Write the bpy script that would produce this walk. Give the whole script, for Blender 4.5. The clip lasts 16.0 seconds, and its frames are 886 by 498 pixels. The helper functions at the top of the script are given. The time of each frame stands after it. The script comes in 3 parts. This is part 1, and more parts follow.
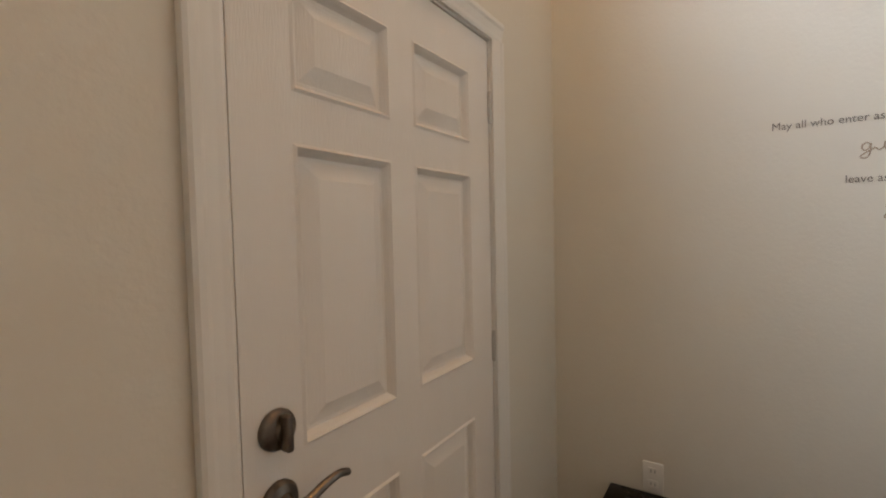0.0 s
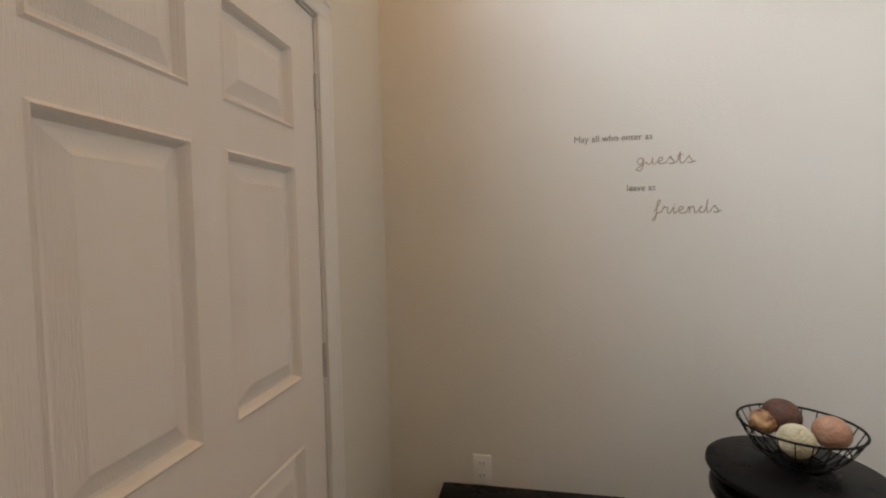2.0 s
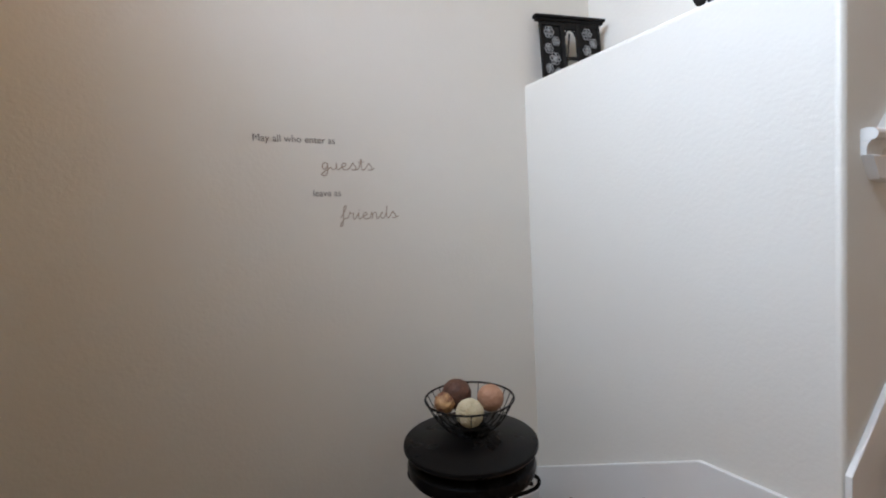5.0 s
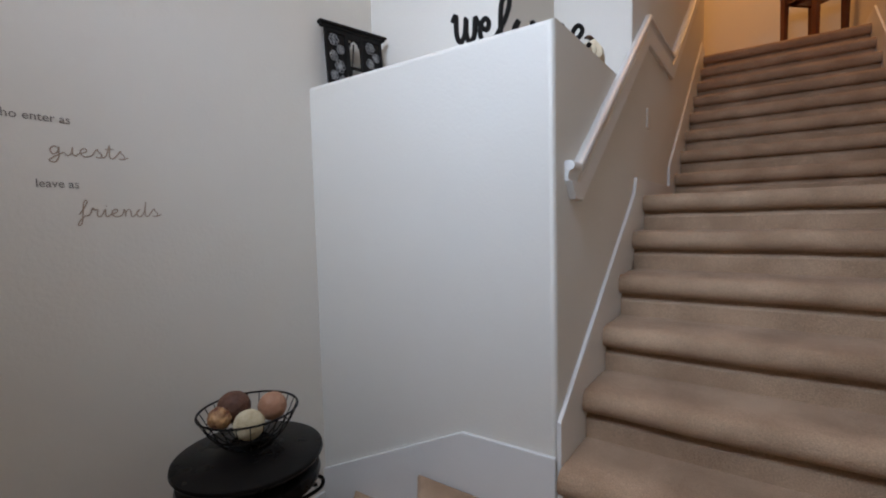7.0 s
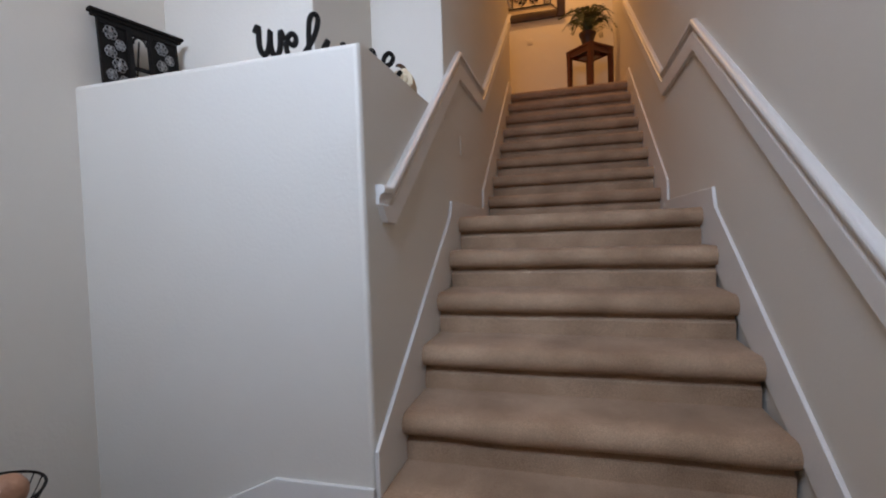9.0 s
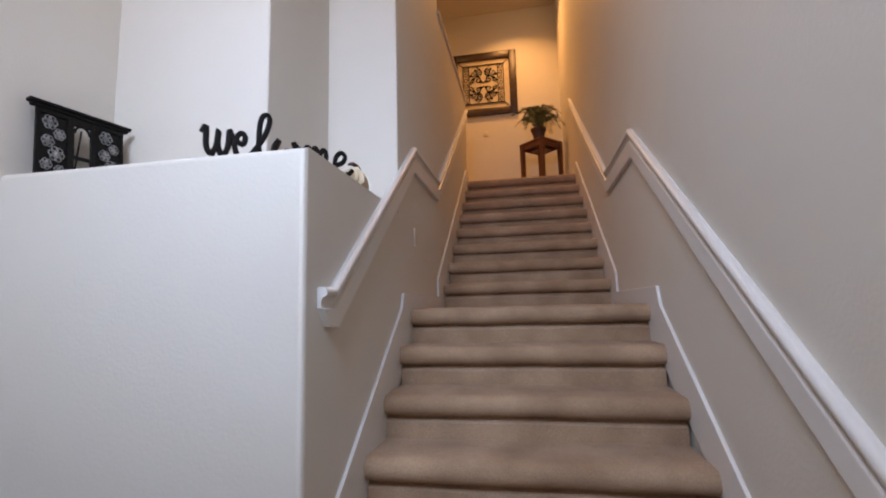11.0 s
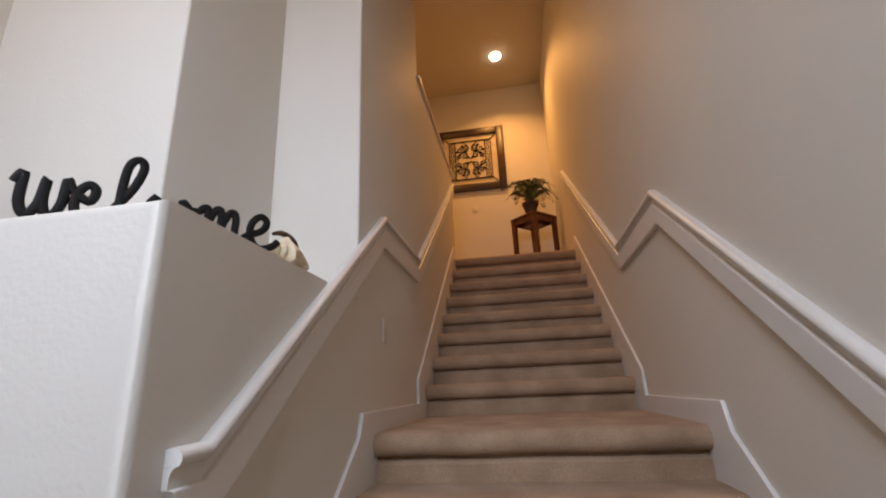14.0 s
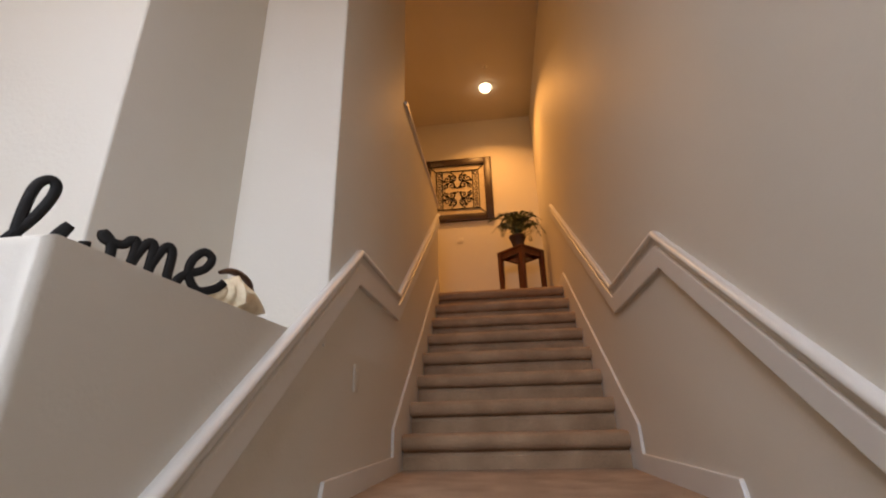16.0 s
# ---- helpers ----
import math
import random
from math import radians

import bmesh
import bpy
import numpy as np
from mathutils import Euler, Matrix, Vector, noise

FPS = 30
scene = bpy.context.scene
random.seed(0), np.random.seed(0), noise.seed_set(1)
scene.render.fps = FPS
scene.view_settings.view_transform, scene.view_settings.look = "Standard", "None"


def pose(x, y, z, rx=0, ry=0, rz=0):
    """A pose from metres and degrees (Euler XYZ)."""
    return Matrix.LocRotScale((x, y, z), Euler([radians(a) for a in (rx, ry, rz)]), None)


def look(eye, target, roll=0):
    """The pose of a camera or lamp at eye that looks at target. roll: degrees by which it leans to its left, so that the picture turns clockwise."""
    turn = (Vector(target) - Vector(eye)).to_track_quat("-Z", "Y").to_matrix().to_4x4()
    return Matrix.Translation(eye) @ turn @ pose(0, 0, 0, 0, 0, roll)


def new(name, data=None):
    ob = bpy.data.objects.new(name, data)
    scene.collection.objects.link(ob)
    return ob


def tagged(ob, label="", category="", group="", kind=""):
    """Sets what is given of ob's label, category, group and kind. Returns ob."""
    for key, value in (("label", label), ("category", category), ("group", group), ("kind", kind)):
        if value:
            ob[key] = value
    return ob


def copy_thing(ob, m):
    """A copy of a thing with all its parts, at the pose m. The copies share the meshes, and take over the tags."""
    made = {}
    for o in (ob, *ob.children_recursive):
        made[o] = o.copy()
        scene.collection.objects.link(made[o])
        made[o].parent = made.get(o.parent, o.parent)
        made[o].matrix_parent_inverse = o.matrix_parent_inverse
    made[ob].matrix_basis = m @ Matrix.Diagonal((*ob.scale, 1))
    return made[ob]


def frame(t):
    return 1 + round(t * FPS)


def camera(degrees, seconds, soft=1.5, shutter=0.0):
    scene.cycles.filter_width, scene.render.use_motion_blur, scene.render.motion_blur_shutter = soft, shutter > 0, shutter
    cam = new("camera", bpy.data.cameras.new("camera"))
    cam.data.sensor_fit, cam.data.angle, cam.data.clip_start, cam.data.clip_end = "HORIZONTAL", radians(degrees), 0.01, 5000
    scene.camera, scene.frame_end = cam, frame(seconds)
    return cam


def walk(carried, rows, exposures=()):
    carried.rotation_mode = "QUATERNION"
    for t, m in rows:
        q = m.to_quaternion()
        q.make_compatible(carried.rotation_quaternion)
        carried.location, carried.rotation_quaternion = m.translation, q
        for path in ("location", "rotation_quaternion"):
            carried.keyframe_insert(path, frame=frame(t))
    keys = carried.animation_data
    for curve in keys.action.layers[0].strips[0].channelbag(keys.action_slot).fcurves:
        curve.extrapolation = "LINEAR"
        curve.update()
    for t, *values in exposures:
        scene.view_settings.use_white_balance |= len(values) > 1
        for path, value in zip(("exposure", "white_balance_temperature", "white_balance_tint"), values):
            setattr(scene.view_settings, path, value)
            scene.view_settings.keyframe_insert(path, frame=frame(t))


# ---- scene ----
cam = camera(88.7, 16.0, soft=2.0)

PATH = [
    (0, (0.742, -2.412, -0.101), (-0.928, -3.51, -0.181), -1.3),
    (0.5, (0.704, -2.423, -0.1), (-1.038, -3.401, -0.197), -1.1),
    (1, (0.684, -2.446, -0.102), (-1.146, -3.246, -0.201), -1.3),
    (1.5, (0.663, -2.474, -0.101), (-1.245, -3.066, -0.199), -1.5),
    (2, (0.645, -2.493, -0.106), (-1.317, -2.871, -0.194), -1.2),
    (2.5, (0.605, -2.487, -0.11), (-1.385, -2.672, -0.194), -0.3),
    (3, (0.535, -2.476, -0.115), (-1.464, -2.479, -0.177), -0.9),
    (3.5, (0.488, -2.475, -0.112), (-1.498, -2.242, -0.173), -1.7),
    (6, (0.483, -2.537, -0.095), (-0.985, -1.186, -0.232), -2.4),
    (6.5, (0.501, -2.537, -0.098), (-0.807, -1.031, -0.235), -1.9),
    (7, (0.532, -2.526, -0.099), (-0.624, -0.899, -0.23), -1.4),
    (7.5, (0.552, -2.504, -0.099), (-0.436, -0.77, -0.224), -1.2),
    (8, (0.577, -2.504, -0.097), (-0.241, -0.683, -0.211), -0.9),
    (8.5, (0.588, -2.479, -0.091), (-0.069, -0.593, -0.198), -1.5),
    (11, (0.638, -2.399, 0.016), (0.281, -0.446, 0.263), -1.4),
    (11.5, (0.642, -2.399, 0.048), (0.292, -0.462, 0.402), -1.2),
    (12, (0.648, -2.395, 0.075), (0.303, -0.472, 0.502), -1.1),
    (12.5, (0.644, -2.293, 0.099), (0.304, -0.381, 0.577), -1.3),
    (13, (0.658, -2.115, 0.125), (0.307, -0.214, 0.636), -1.3),
    (13.5, (0.666, -1.995, 0.131), (0.318, -0.103, 0.677), -1.5),
    (14, (0.603, -1.823, 0.159), (0.305, 0.066, 0.745), -2.5),
    (14.5, (0.565, -1.725, 0.192), (0.302, 0.158, 0.812), -2.8),
    (15, (0.563, -1.656, 0.225), (0.322, 0.218, 0.882), -2.5),
    (15.5, (0.583, -1.653, 0.251), (0.346, 0.213, 0.93), -1.4),
    (16, (0.587, -1.653, 0.26), (0.365, 0.207, 0.96), -1.4),
]
walk(cam, [(t, look(eye, target, roll)) for t, eye, target, roll in PATH], exposures=[(0.0, 0.14, 7400, 10), (3.7, 0.20, 6850, 11), (6.0, -0.32, 6450, 12), (7.5, -0.56, 6420, 13), (8.7, -0.62, 6380, 14), (11.0, -0.40, 6430, 17), (13.0, -0.45, 6650, 16), (16.0, -0.52, 7600, 17)])

# ---- plan (metres; stairs climb towards +y, z = 0 is the half landing) ----
FL, S1, PL = -1.46, -1.27, -1.085          # foyer floor, winder step, platform
UP, CE = 1.438, 4.48                       # upper floor, ceiling
XW, XR = -1.142, 1.24                     # wall with the lettering, wall beside the stairs
YS, YN = -3.08, 4.15                      # door wall, far wall upstairs
LEDGE_Y, LEDGE_Z = -1.172, 0.507
NX, NY1, NY2 = -0.390, -0.758, -0.170       # niche above the ledge
RUN, RISE = 0.243, 0.180                  # lower flight
URUN, URISE, UY = 0.2404, 0.17975, 0.985   # upper flight
HALF_Y, HALF_Z = 1.071, 2.450
T = 0.12

# ---- world and lights ----
world = bpy.data.worlds.new("sky")
scene.world = world
world.use_nodes = True
wn = world.node_tree.nodes
sky = wn.new("ShaderNodeTexSky")
sky.sky_type = "NISHITA"
sky.sun_disc = False
sky.sun_elevation = radians(40)
sky.sun_rotation = radians(20)
wn["Background"].inputs[1].default_value = 0.1
world.node_tree.links.new(sky.outputs[0], wn["Background"].inputs[0])


def area_light(name, at, target, sx, sy, watts, color):
    d = bpy.data.lights.new(name, "AREA")
    d.shape, d.size, d.size_y, d.energy, d.color = "RECTANGLE", sx, sy, watts, color
    ob = new(name, d)
    ob.matrix_world = look(at, target)
    return ob


def point_light(name, at, radius, watts, color):
    d = bpy.data.lights.new(name, "POINT")
    d.shadow_soft_size, d.energy, d.color = radius, watts, color
    ob = new(name, d)
    ob.location = at
    return ob


# daylight stand-in at the added window, tilted down and narrowed towards ledge and steps
area_light("window_daylight", (0.05, YS - 0.09, 2.035), (0.05, YS + 1.91, 0.55), 1.22, 1.00, 42, (0.57, 0.75, 1.0)).data.spread = radians(108)
area_light("hall_lamp_light", (0.614, 3.40, CE - 0.085), (0.614, 3.40, 0.0), 0.12, 0.12, 32, (1.0, 0.47, 0.13)).data.spread = radians(130)
# extra warm fill from an unseen spot, added to tint the stairwell orange
area_light("hall_lamp_light", (-0.95, 2.30, CE - 0.085), (-0.95, 2.30, 0.0), 0.12, 0.12, 24, (1.0, 0.47, 0.13))
# warm fill for the door and entry walls, added without a known source
point_light("added_foyer_fill", (-0.15, -2.45, 2.40), 0.09, 30, (1.0, 0.58, 0.25))


# ---- materials ----
def material(name, color, rough=0.6, metal=0.0, second=None, scale=3.0, amount=0.25, bump=0.0, bump_scale=80.0, grain=0.0, stretch=None, sheen=0.0, coat=0.0, spec=0.5):
    """Two colours mixed by a broad noise, a fine grain, and a bump of bump metres."""
    m = bpy.data.materials.new(name)
    m.use_nodes = True
    nt = m.node_tree
    n, ln = nt.nodes, nt.links
    bsdf = n["Principled BSDF"]
    bsdf.inputs["Roughness"].default_value = rough
    bsdf.inputs["Metallic"].default_value = metal
    bsdf.inputs["Sheen Weight"].default_value = sheen
    bsdf.inputs["Coat Weight"].default_value = coat
    bsdf.inputs["Specular IOR Level"].default_value = spec
    tc = n.new("ShaderNodeTexCoord")
    src = tc.outputs["Object"]
    if stretch:
        mp = n.new("ShaderNodeMapping")
        mp.inputs["Scale"].default_value = stretch
        ln.new(src, mp.inputs[0])
        src = mp.outputs[0]
    big = n.new("ShaderNodeTexNoise")
    big.inputs["Scale"].default_value = scale
    big.inputs["Detail"].default_value = 6
    ln.new(src, big.inputs["Vector"])
    ramp = n.new("ShaderNodeMapRange")
    ramp.inputs[1].default_value, ramp.inputs[2].default_value = 0.3, 0.7
    ramp.inputs[3].default_value, ramp.inputs[4].default_value = 0.0, amount
    ln.new(big.outputs[0], ramp.inputs[0])
    mix = n.new("ShaderNodeMix")
    mix.data_type = "RGBA"
    sec = second or [c * 0.8 for c in color]
    mix.inputs[6].default_value = (*color, 1)
    mix.inputs[7].default_value = (*sec, 1)
    ln.new(ramp.outputs[0], mix.inputs[0])
    out = mix.outputs[2]
    fine = n.new("ShaderNodeTexNoise")
    fine.inputs["Scale"].default_value = bump_scale
    fine.inputs["Detail"].default_value = 3
    ln.new(src, fine.inputs["Vector"])
    if grain:
        g = n.new("ShaderNodeMapRange")
        g.inputs[1].default_value, g.inputs[2].default_value = 0.3, 0.7
        g.inputs[3].default_value, g.inputs[4].default_value = 1 - grain, 1 + grain
        ln.new(fine.outputs[0], g.inputs[0])
        mul = n.new("ShaderNodeVectorMath")
        mul.operation = "SCALE"
        ln.new(out, mul.inputs[0])
        ln.new(g.outputs[0], mul.inputs[3])
        out = mul.outputs[0]
    ln.new(out, bsdf.inputs["Base Color"])
    if bump:
        b = n.new("ShaderNodeBump")
        b.inputs["Strength"].default_value = 1.0
        b.inputs["Distance"].default_value = bump
        ln.new(fine.outputs[0], b.inputs["Height"])
        ln.new(b.outputs[0], bsdf.inputs["Normal"])
    rr = n.new("ShaderNodeMapRange")
    rr.inputs[3].default_value, rr.inputs[4].default_value = max(rough - 0.06, 0.02), min(rough + 0.06, 1)
    ln.new(big.outputs[0], rr.inputs[0])
    ln.new(rr.outputs[0], bsdf.inputs["Roughness"])
    return m


def glow(name, color, strength):
    m = bpy.data.materials.new(name)
    m.use_nodes = True
    b = m.node_tree.nodes["Principled BSDF"]
    b.inputs["Base Color"].default_value = (*color, 1)
    b.inputs["Emission Color"].default_value = (*color, 1)
    b.inputs["Emission Strength"].default_value = strength
    return m


PAINT = material("cream_wall_paint", (0.68, 0.645, 0.57), 0.62, second=(0.645, 0.605, 0.525), scale=1.3, amount=0.5, bump=0.0008, bump_scale=80)
CEIL = material("ceiling_paint", (0.60, 0.56, 0.50), 0.8, scale=2, amount=0.15, bump=0.003, bump_scale=60)
TRIM = material("white_trim_paint", (0.74, 0.72, 0.68), 0.38, second=(0.68, 0.66, 0.61), scale=4, amount=0.4, bump=0.0006, bump_scale=45)
DOORP = material("white_door_paint", (0.74, 0.71, 0.67), 0.42, second=(0.69, 0.66, 0.61), scale=2, amount=0.4, bump=0.0010, bump_scale=60, stretch=(6, 6, 0.5))
CARPET = material("tan_carpet", (0.47, 0.320, 0.203), 0.95, second=(0.275, 0.170, 0.098), scale=5, amount=0.85, bump=0.005, bump_scale=260, grain=0.22, sheen=0.05)
TILE = material("brown_floor_tile", (0.16, 0.125, 0.09), 0.4, scale=4, amount=0.5, bump=0.001)
GROUT = material("grey_grout", (0.32, 0.30, 0.27), 0.9, bump=0.002)
BLACKWOOD = material("black_painted_wood", (0.005, 0.0045, 0.0045), 0.28, second=(0.009, 0.008, 0.007), scale=8, amount=0.5, bump=0.0003, bump_scale=90, spec=0.10)
IRON = material("black_wrought_iron", (0.006, 0.0055, 0.005), 0.55, second=(0.013, 0.011, 0.010), scale=30, amount=0.6, spec=0.15, bump=0.0008, bump_scale=160)
BRONZE = material("aged_pewter_metal", (0.20, 0.175, 0.155), 0.36, metal=0.95, second=(0.10, 0.085, 0.075), scale=35, amount=0.8, bump=0.0003)
STEEL = material("hinge_metal", (0.55, 0.53, 0.50), 0.4, metal=0.8, bump=0.0003)
REDWOOD = material("red_brown_wood", (0.15, 0.045, 0.020), 0.35, second=(0.09, 0.025, 0.012), scale=9, amount=0.8, bump=0.0006, stretch=(5, 5, 0.7))
DARKFRAME = material("dark_brown_frame_wood", (0.030, 0.014, 0.009), 0.4, second=(0.055, 0.028, 0.016), scale=14, amount=0.7, bump=0.0008)
ANTIQUE = material("antique_cream_panel", (0.62, 0.54, 0.40), 0.6, second=(0.48, 0.38, 0.25), scale=9, amount=0.8, bump=0.001)
POT = material("dark_clay_pot", (0.07, 0.030, 0.018), 0.5, second=(0.04, 0.018, 0.012), scale=15, amount=0.8, bump=0.001)
SOIL = material("potting_soil", (0.03, 0.02, 0.014), 1.0, bump=0.006)
LEAF = material("green_fronds", (0.045, 0.075, 0.028), 0.5, second=(0.09, 0.10, 0.045), scale=18, amount=0.9)
PLASTIC = material("white_plastic", (0.78, 0.76, 0.71), 0.35, amount=0.1)
SLOT = material("dark_slot", (0.03, 0.03, 0.03), 0.6)
LETTER = material("taupe_vinyl_lettering", (0.34, 0.26, 0.19), 0.5, scale=20, amount=0.3)
LETTER2 = material("grey_vinyl_lettering", (0.17, 0.15, 0.13), 0.5, scale=20, amount=0.3)
WORN_SILVER = material("worn_silver", (0.34, 0.335, 0.32), 0.5, 0.3, second=(0.06, 0.06, 0.06), scale=45, amount=0.9, bump=0.002, bump_scale=120)
SHELL = material("cream_sea_shell", (0.82, 0.73, 0.53), 0.38, second=(0.42, 0.24, 0.10), scale=26, amount=0.5, bump=0.003, bump_scale=90)
SHELL_LIP = material("amber_shell_lip", (0.05, 0.022, 0.012), 0.45, second=(0.11, 0.05, 0.025), scale=30, amount=0.6, bump=0.002, bump_scale=90)
BALL_BROWN = material("brown_woven_ball", (0.14, 0.058, 0.032), 0.6, second=(0.06, 0.024, 0.013), scale=25, amount=0.9, bump=0.004, bump_scale=120)
BALL_CREAM = material("cream_woven_ball", (0.62, 0.55, 0.38), 0.7, second=(0.42, 0.34, 0.19), scale=30, amount=0.9, bump=0.003, bump_scale=150)
BALL_TAN = material("tan_ball", (0.46, 0.25, 0.15), 0.6, second=(0.33, 0.16, 0.09), scale=25, amount=0.9, bump=0.002, bump_scale=120)
BALL_RED = material("red_brown_petal_ball", (0.12, 0.03, 0.015), 0.55, second=(0.60, 0.36, 0.16), scale=42, amount=1.0, bump=0.004, bump_scale=90)
LAMPGLASS = glow("glowing_lamp_glass", (1.0, 0.85, 0.60), 9.0)
GLASS = bpy.data.materials.new("window_glass")
GLASS.use_nodes = True
GLASS.node_tree.nodes["Principled BSDF"].inputs["Transmission Weight"].default_value = 1.0
GLASS.node_tree.nodes["Principled BSDF"].inputs["Roughness"].default_value = 0.0


# ---- building helpers ----
def box(bm, x0, x1, y0, y1, z0, z1, bevel=0.0, seg=2):
    r = bmesh.ops.create_cube(bm, size=1.0, matrix=Matrix.Translation(((x0 + x1) / 2, (y0 + y1) / 2, (z0 + z1) / 2)) @ Matrix.Diagonal((x1 - x0, y1 - y0, z1 - z0, 1)))
    if bevel:
        edges = list({e for v in r["verts"] for e in v.link_edges})
        bmesh.ops.bevel(bm, geom=edges, offset=bevel, segments=seg, affect="EDGES", profile=0.5)
    return bm


def boxes(*items, bevel=0.0):
    bm = bmesh.new()
    for b in items:
        box(bm, *b, bevel=bevel)
    return bm


def prism(points, axis, a, b, bevel=0.0):
    """A closed outline pushed along an axis: 'x' takes (y, z), 'y' takes (x, z), 'z' takes (x, y)."""
    bm = bmesh.new()
    def at(p, s):
        return {"x": (s, p[0], p[1]), "y": (p[0], s, p[1]), "z": (p[0], p[1], s)}[axis]
    v0 = [bm.verts.new(at(p, a)) for p in points]
    v1 = [bm.verts.new(at(p, b)) for p in points]
    n = len(points)
    bm.faces.new(v0)
    bm.faces.new(v1)
    for i in range(n):
        bm.faces.new((v0[i], v0[(i + 1) % n], v1[(i + 1) % n], v1[i]))
    bmesh.ops.recalc_face_normals(bm, faces=bm.faces)
    if bevel:
        bmesh.ops.bevel(bm, geom=bm.edges[:], offset=bevel, segments=2, affect="EDGES", profile=0.5)
    return bm


def sweep(profile, path):
    """A closed outline of (x, dz) carried along a path of (y, z), kept upright."""
    bm = bmesh.new()
    rings = [[bm.verts.new((x, y, z + dz)) for x, dz in profile] for y, z in path]
    n = len(profile)
    for a, b in zip(rings, rings[1:]):
        for i in range(n):
            bm.faces.new((a[i], a[(i + 1) % n], b[(i + 1) % n], b[i]))
    bm.faces.new(rings[0])
    bm.faces.new(rings[-1])
    bmesh.ops.recalc_face_normals(bm, faces=bm.faces)
    return bm


def lathe(outline, segments=32, at=(0, 0, 0)):
    """A turned shape from (radius, z)."""
    bm = bmesh.new()
    rings = []
    for r, z in outline:
        if r < 1e-6:
            rings.append([bm.verts.new((at[0], at[1], at[2] + z))])
        else:
            rings.append([bm.verts.new((at[0] + r * math.cos(k * math.tau / segments), at[1] + r * math.sin(k * math.tau / segments), at[2] + z)) for k in range(segments)])
    for a, b in zip(rings, rings[1:]):
        for k in range(segments):
            q = [a[k % len(a)], a[(k + 1) % len(a)], b[(k + 1) % len(b)], b[k % len(b)]]
            q = list(dict.fromkeys(q))
            if len(q) > 2:
                bm.faces.new(q)
    bmesh.ops.recalc_face_normals(bm, faces=bm.faces)
    return bm


def tube(bm, pts, radius, sides=8, closed=False):
    """A round bar along points; radius may be one number or one a point."""
    pts = [Vector(p) for p in pts]
    n = len(pts)
    rad = radius if isinstance(radius, (list, tuple)) else [radius] * n
    rings, side = [], None
    for i, p in enumerate(pts):
        d = (pts[(i + 1) % n] - pts[i - 1]) if closed else (pts[min(i + 1, n - 1)] - pts[max(i - 1, 0)])
        d.normalize()
        if side is not None and (side - d * side.dot(d)).length > 0.05:
            side = (side - d * side.dot(d)).normalized()
        else:
            side = d.cross(Vector((0, 0, 1)) if abs(d.z) < 0.95 else Vector((1, 0, 0))).normalized()
        up = side.cross(d)
        rings.append([bm.verts.new(p + rad[i] * (math.cos(k * math.tau / sides) * side + math.sin(k * math.tau / sides) * up)) for k in range(sides)])
    for i in range(n if closed else n - 1):
        a, b = rings[i], rings[(i + 1) % n]
        for k in range(sides):
            bm.faces.new((a[k], a[(k + 1) % sides], b[(k + 1) % sides], b[k]))
    if not closed:
        bm.faces.new(rings[0])
        bm.faces.new(rings[-1])
    return bm


def curve_points(pts, steps=6, closed=False):
    """A smooth line through points."""
    out, n = [], len(pts)
    pts = [Vector(p) for p in pts]
    for i in range(n if closed else n - 1):
        p0 = pts[i - 1] if closed or i else pts[i]
        p1, p2 = pts[i], pts[(i + 1) % n]
        p3 = pts[(i + 2) % n] if closed or i + 2 < n else p2
        for s in range(steps):
            t = s / steps
            out.append(0.5 * ((2 * p1) + (p2 - p0) * t + (2 * p0 - 5 * p1 + 4 * p2 - p3) * t * t + (3 * p1 - p0 - 3 * p2 + p3) * t ** 3))
    if not closed:
        out.append(pts[-1])
    return out


def part(name, bm, mat, parent=None, label="", smooth=False):
    me = bpy.data.meshes.new(name)
    bmesh.ops.recalc_face_normals(bm, faces=bm.faces)
    bm.to_mesh(me)
    bm.free()
    me.materials.append(mat)
    if smooth:
        me.polygons.foreach_set("use_smooth", [True] * len(me.polygons))
        me.set_sharp_from_angle(angle=radians(35))
    ob = new(name, me)
    if parent:
        ob.parent = parent
    if label:
        ob["label"] = label
    return ob


def thing(name, label, category, at=(0, 0, 0), group="", kind=""):
    ob = new(name)
    ob.empty_display_size = 0.05
    ob.location = at
    return tagged(ob, label, category, group, kind)


def structure(name, bm, mat, label, category, smooth=False):
    return tagged(part(name, bm, mat, smooth=smooth), label, category, kind="structure")


# ---- structure ----
structure("wall_west", boxes((XW - T, XW, YS, NY1, FL - 0.1, CE)), PAINT, "cream wall with an orange peel texture beside the door", "wall")
DX0, DX1, DZ = -0.583, 0.357, 0.517       # door opening
WX0, WX1, WZ0, WZ1 = -0.62, 0.72, 1.32, 2.75  # unseen tall window added above the door
structure("wall_south", boxes(
    (XW - T, DX0, YS - 0.14, YS, FL - 0.1, DZ), (DX1, XR + T, YS - 0.14, YS, FL - 0.1, DZ), (XW - T, XR + T, YS - 0.14, YS, DZ, WZ0),
    (XW - T, WX0, YS - 0.14, YS, WZ0, WZ1), (WX1, XR + T, YS - 0.14, YS, WZ0, WZ1), (XW - T, XR + T, YS - 0.14, YS, WZ1, CE)), PAINT, "cream painted entrance wall around the front door", "wall")
structure("wall_east", boxes((XR, XR + T, YS, YN + T, FL - 0.1, CE)), PAINT, "tall cream stairwell wall with an orange peel texture", "wall")
structure("wall_north", boxes((-2.0, XR, YN, YN + T, UP - 0.2, CE)), PAINT, "cream wall at the end of the upper hall", "wall")
ledge = boxes((XW, 0.0, LEDGE_Y, NY2, FL - 0.1, LEDGE_Z))
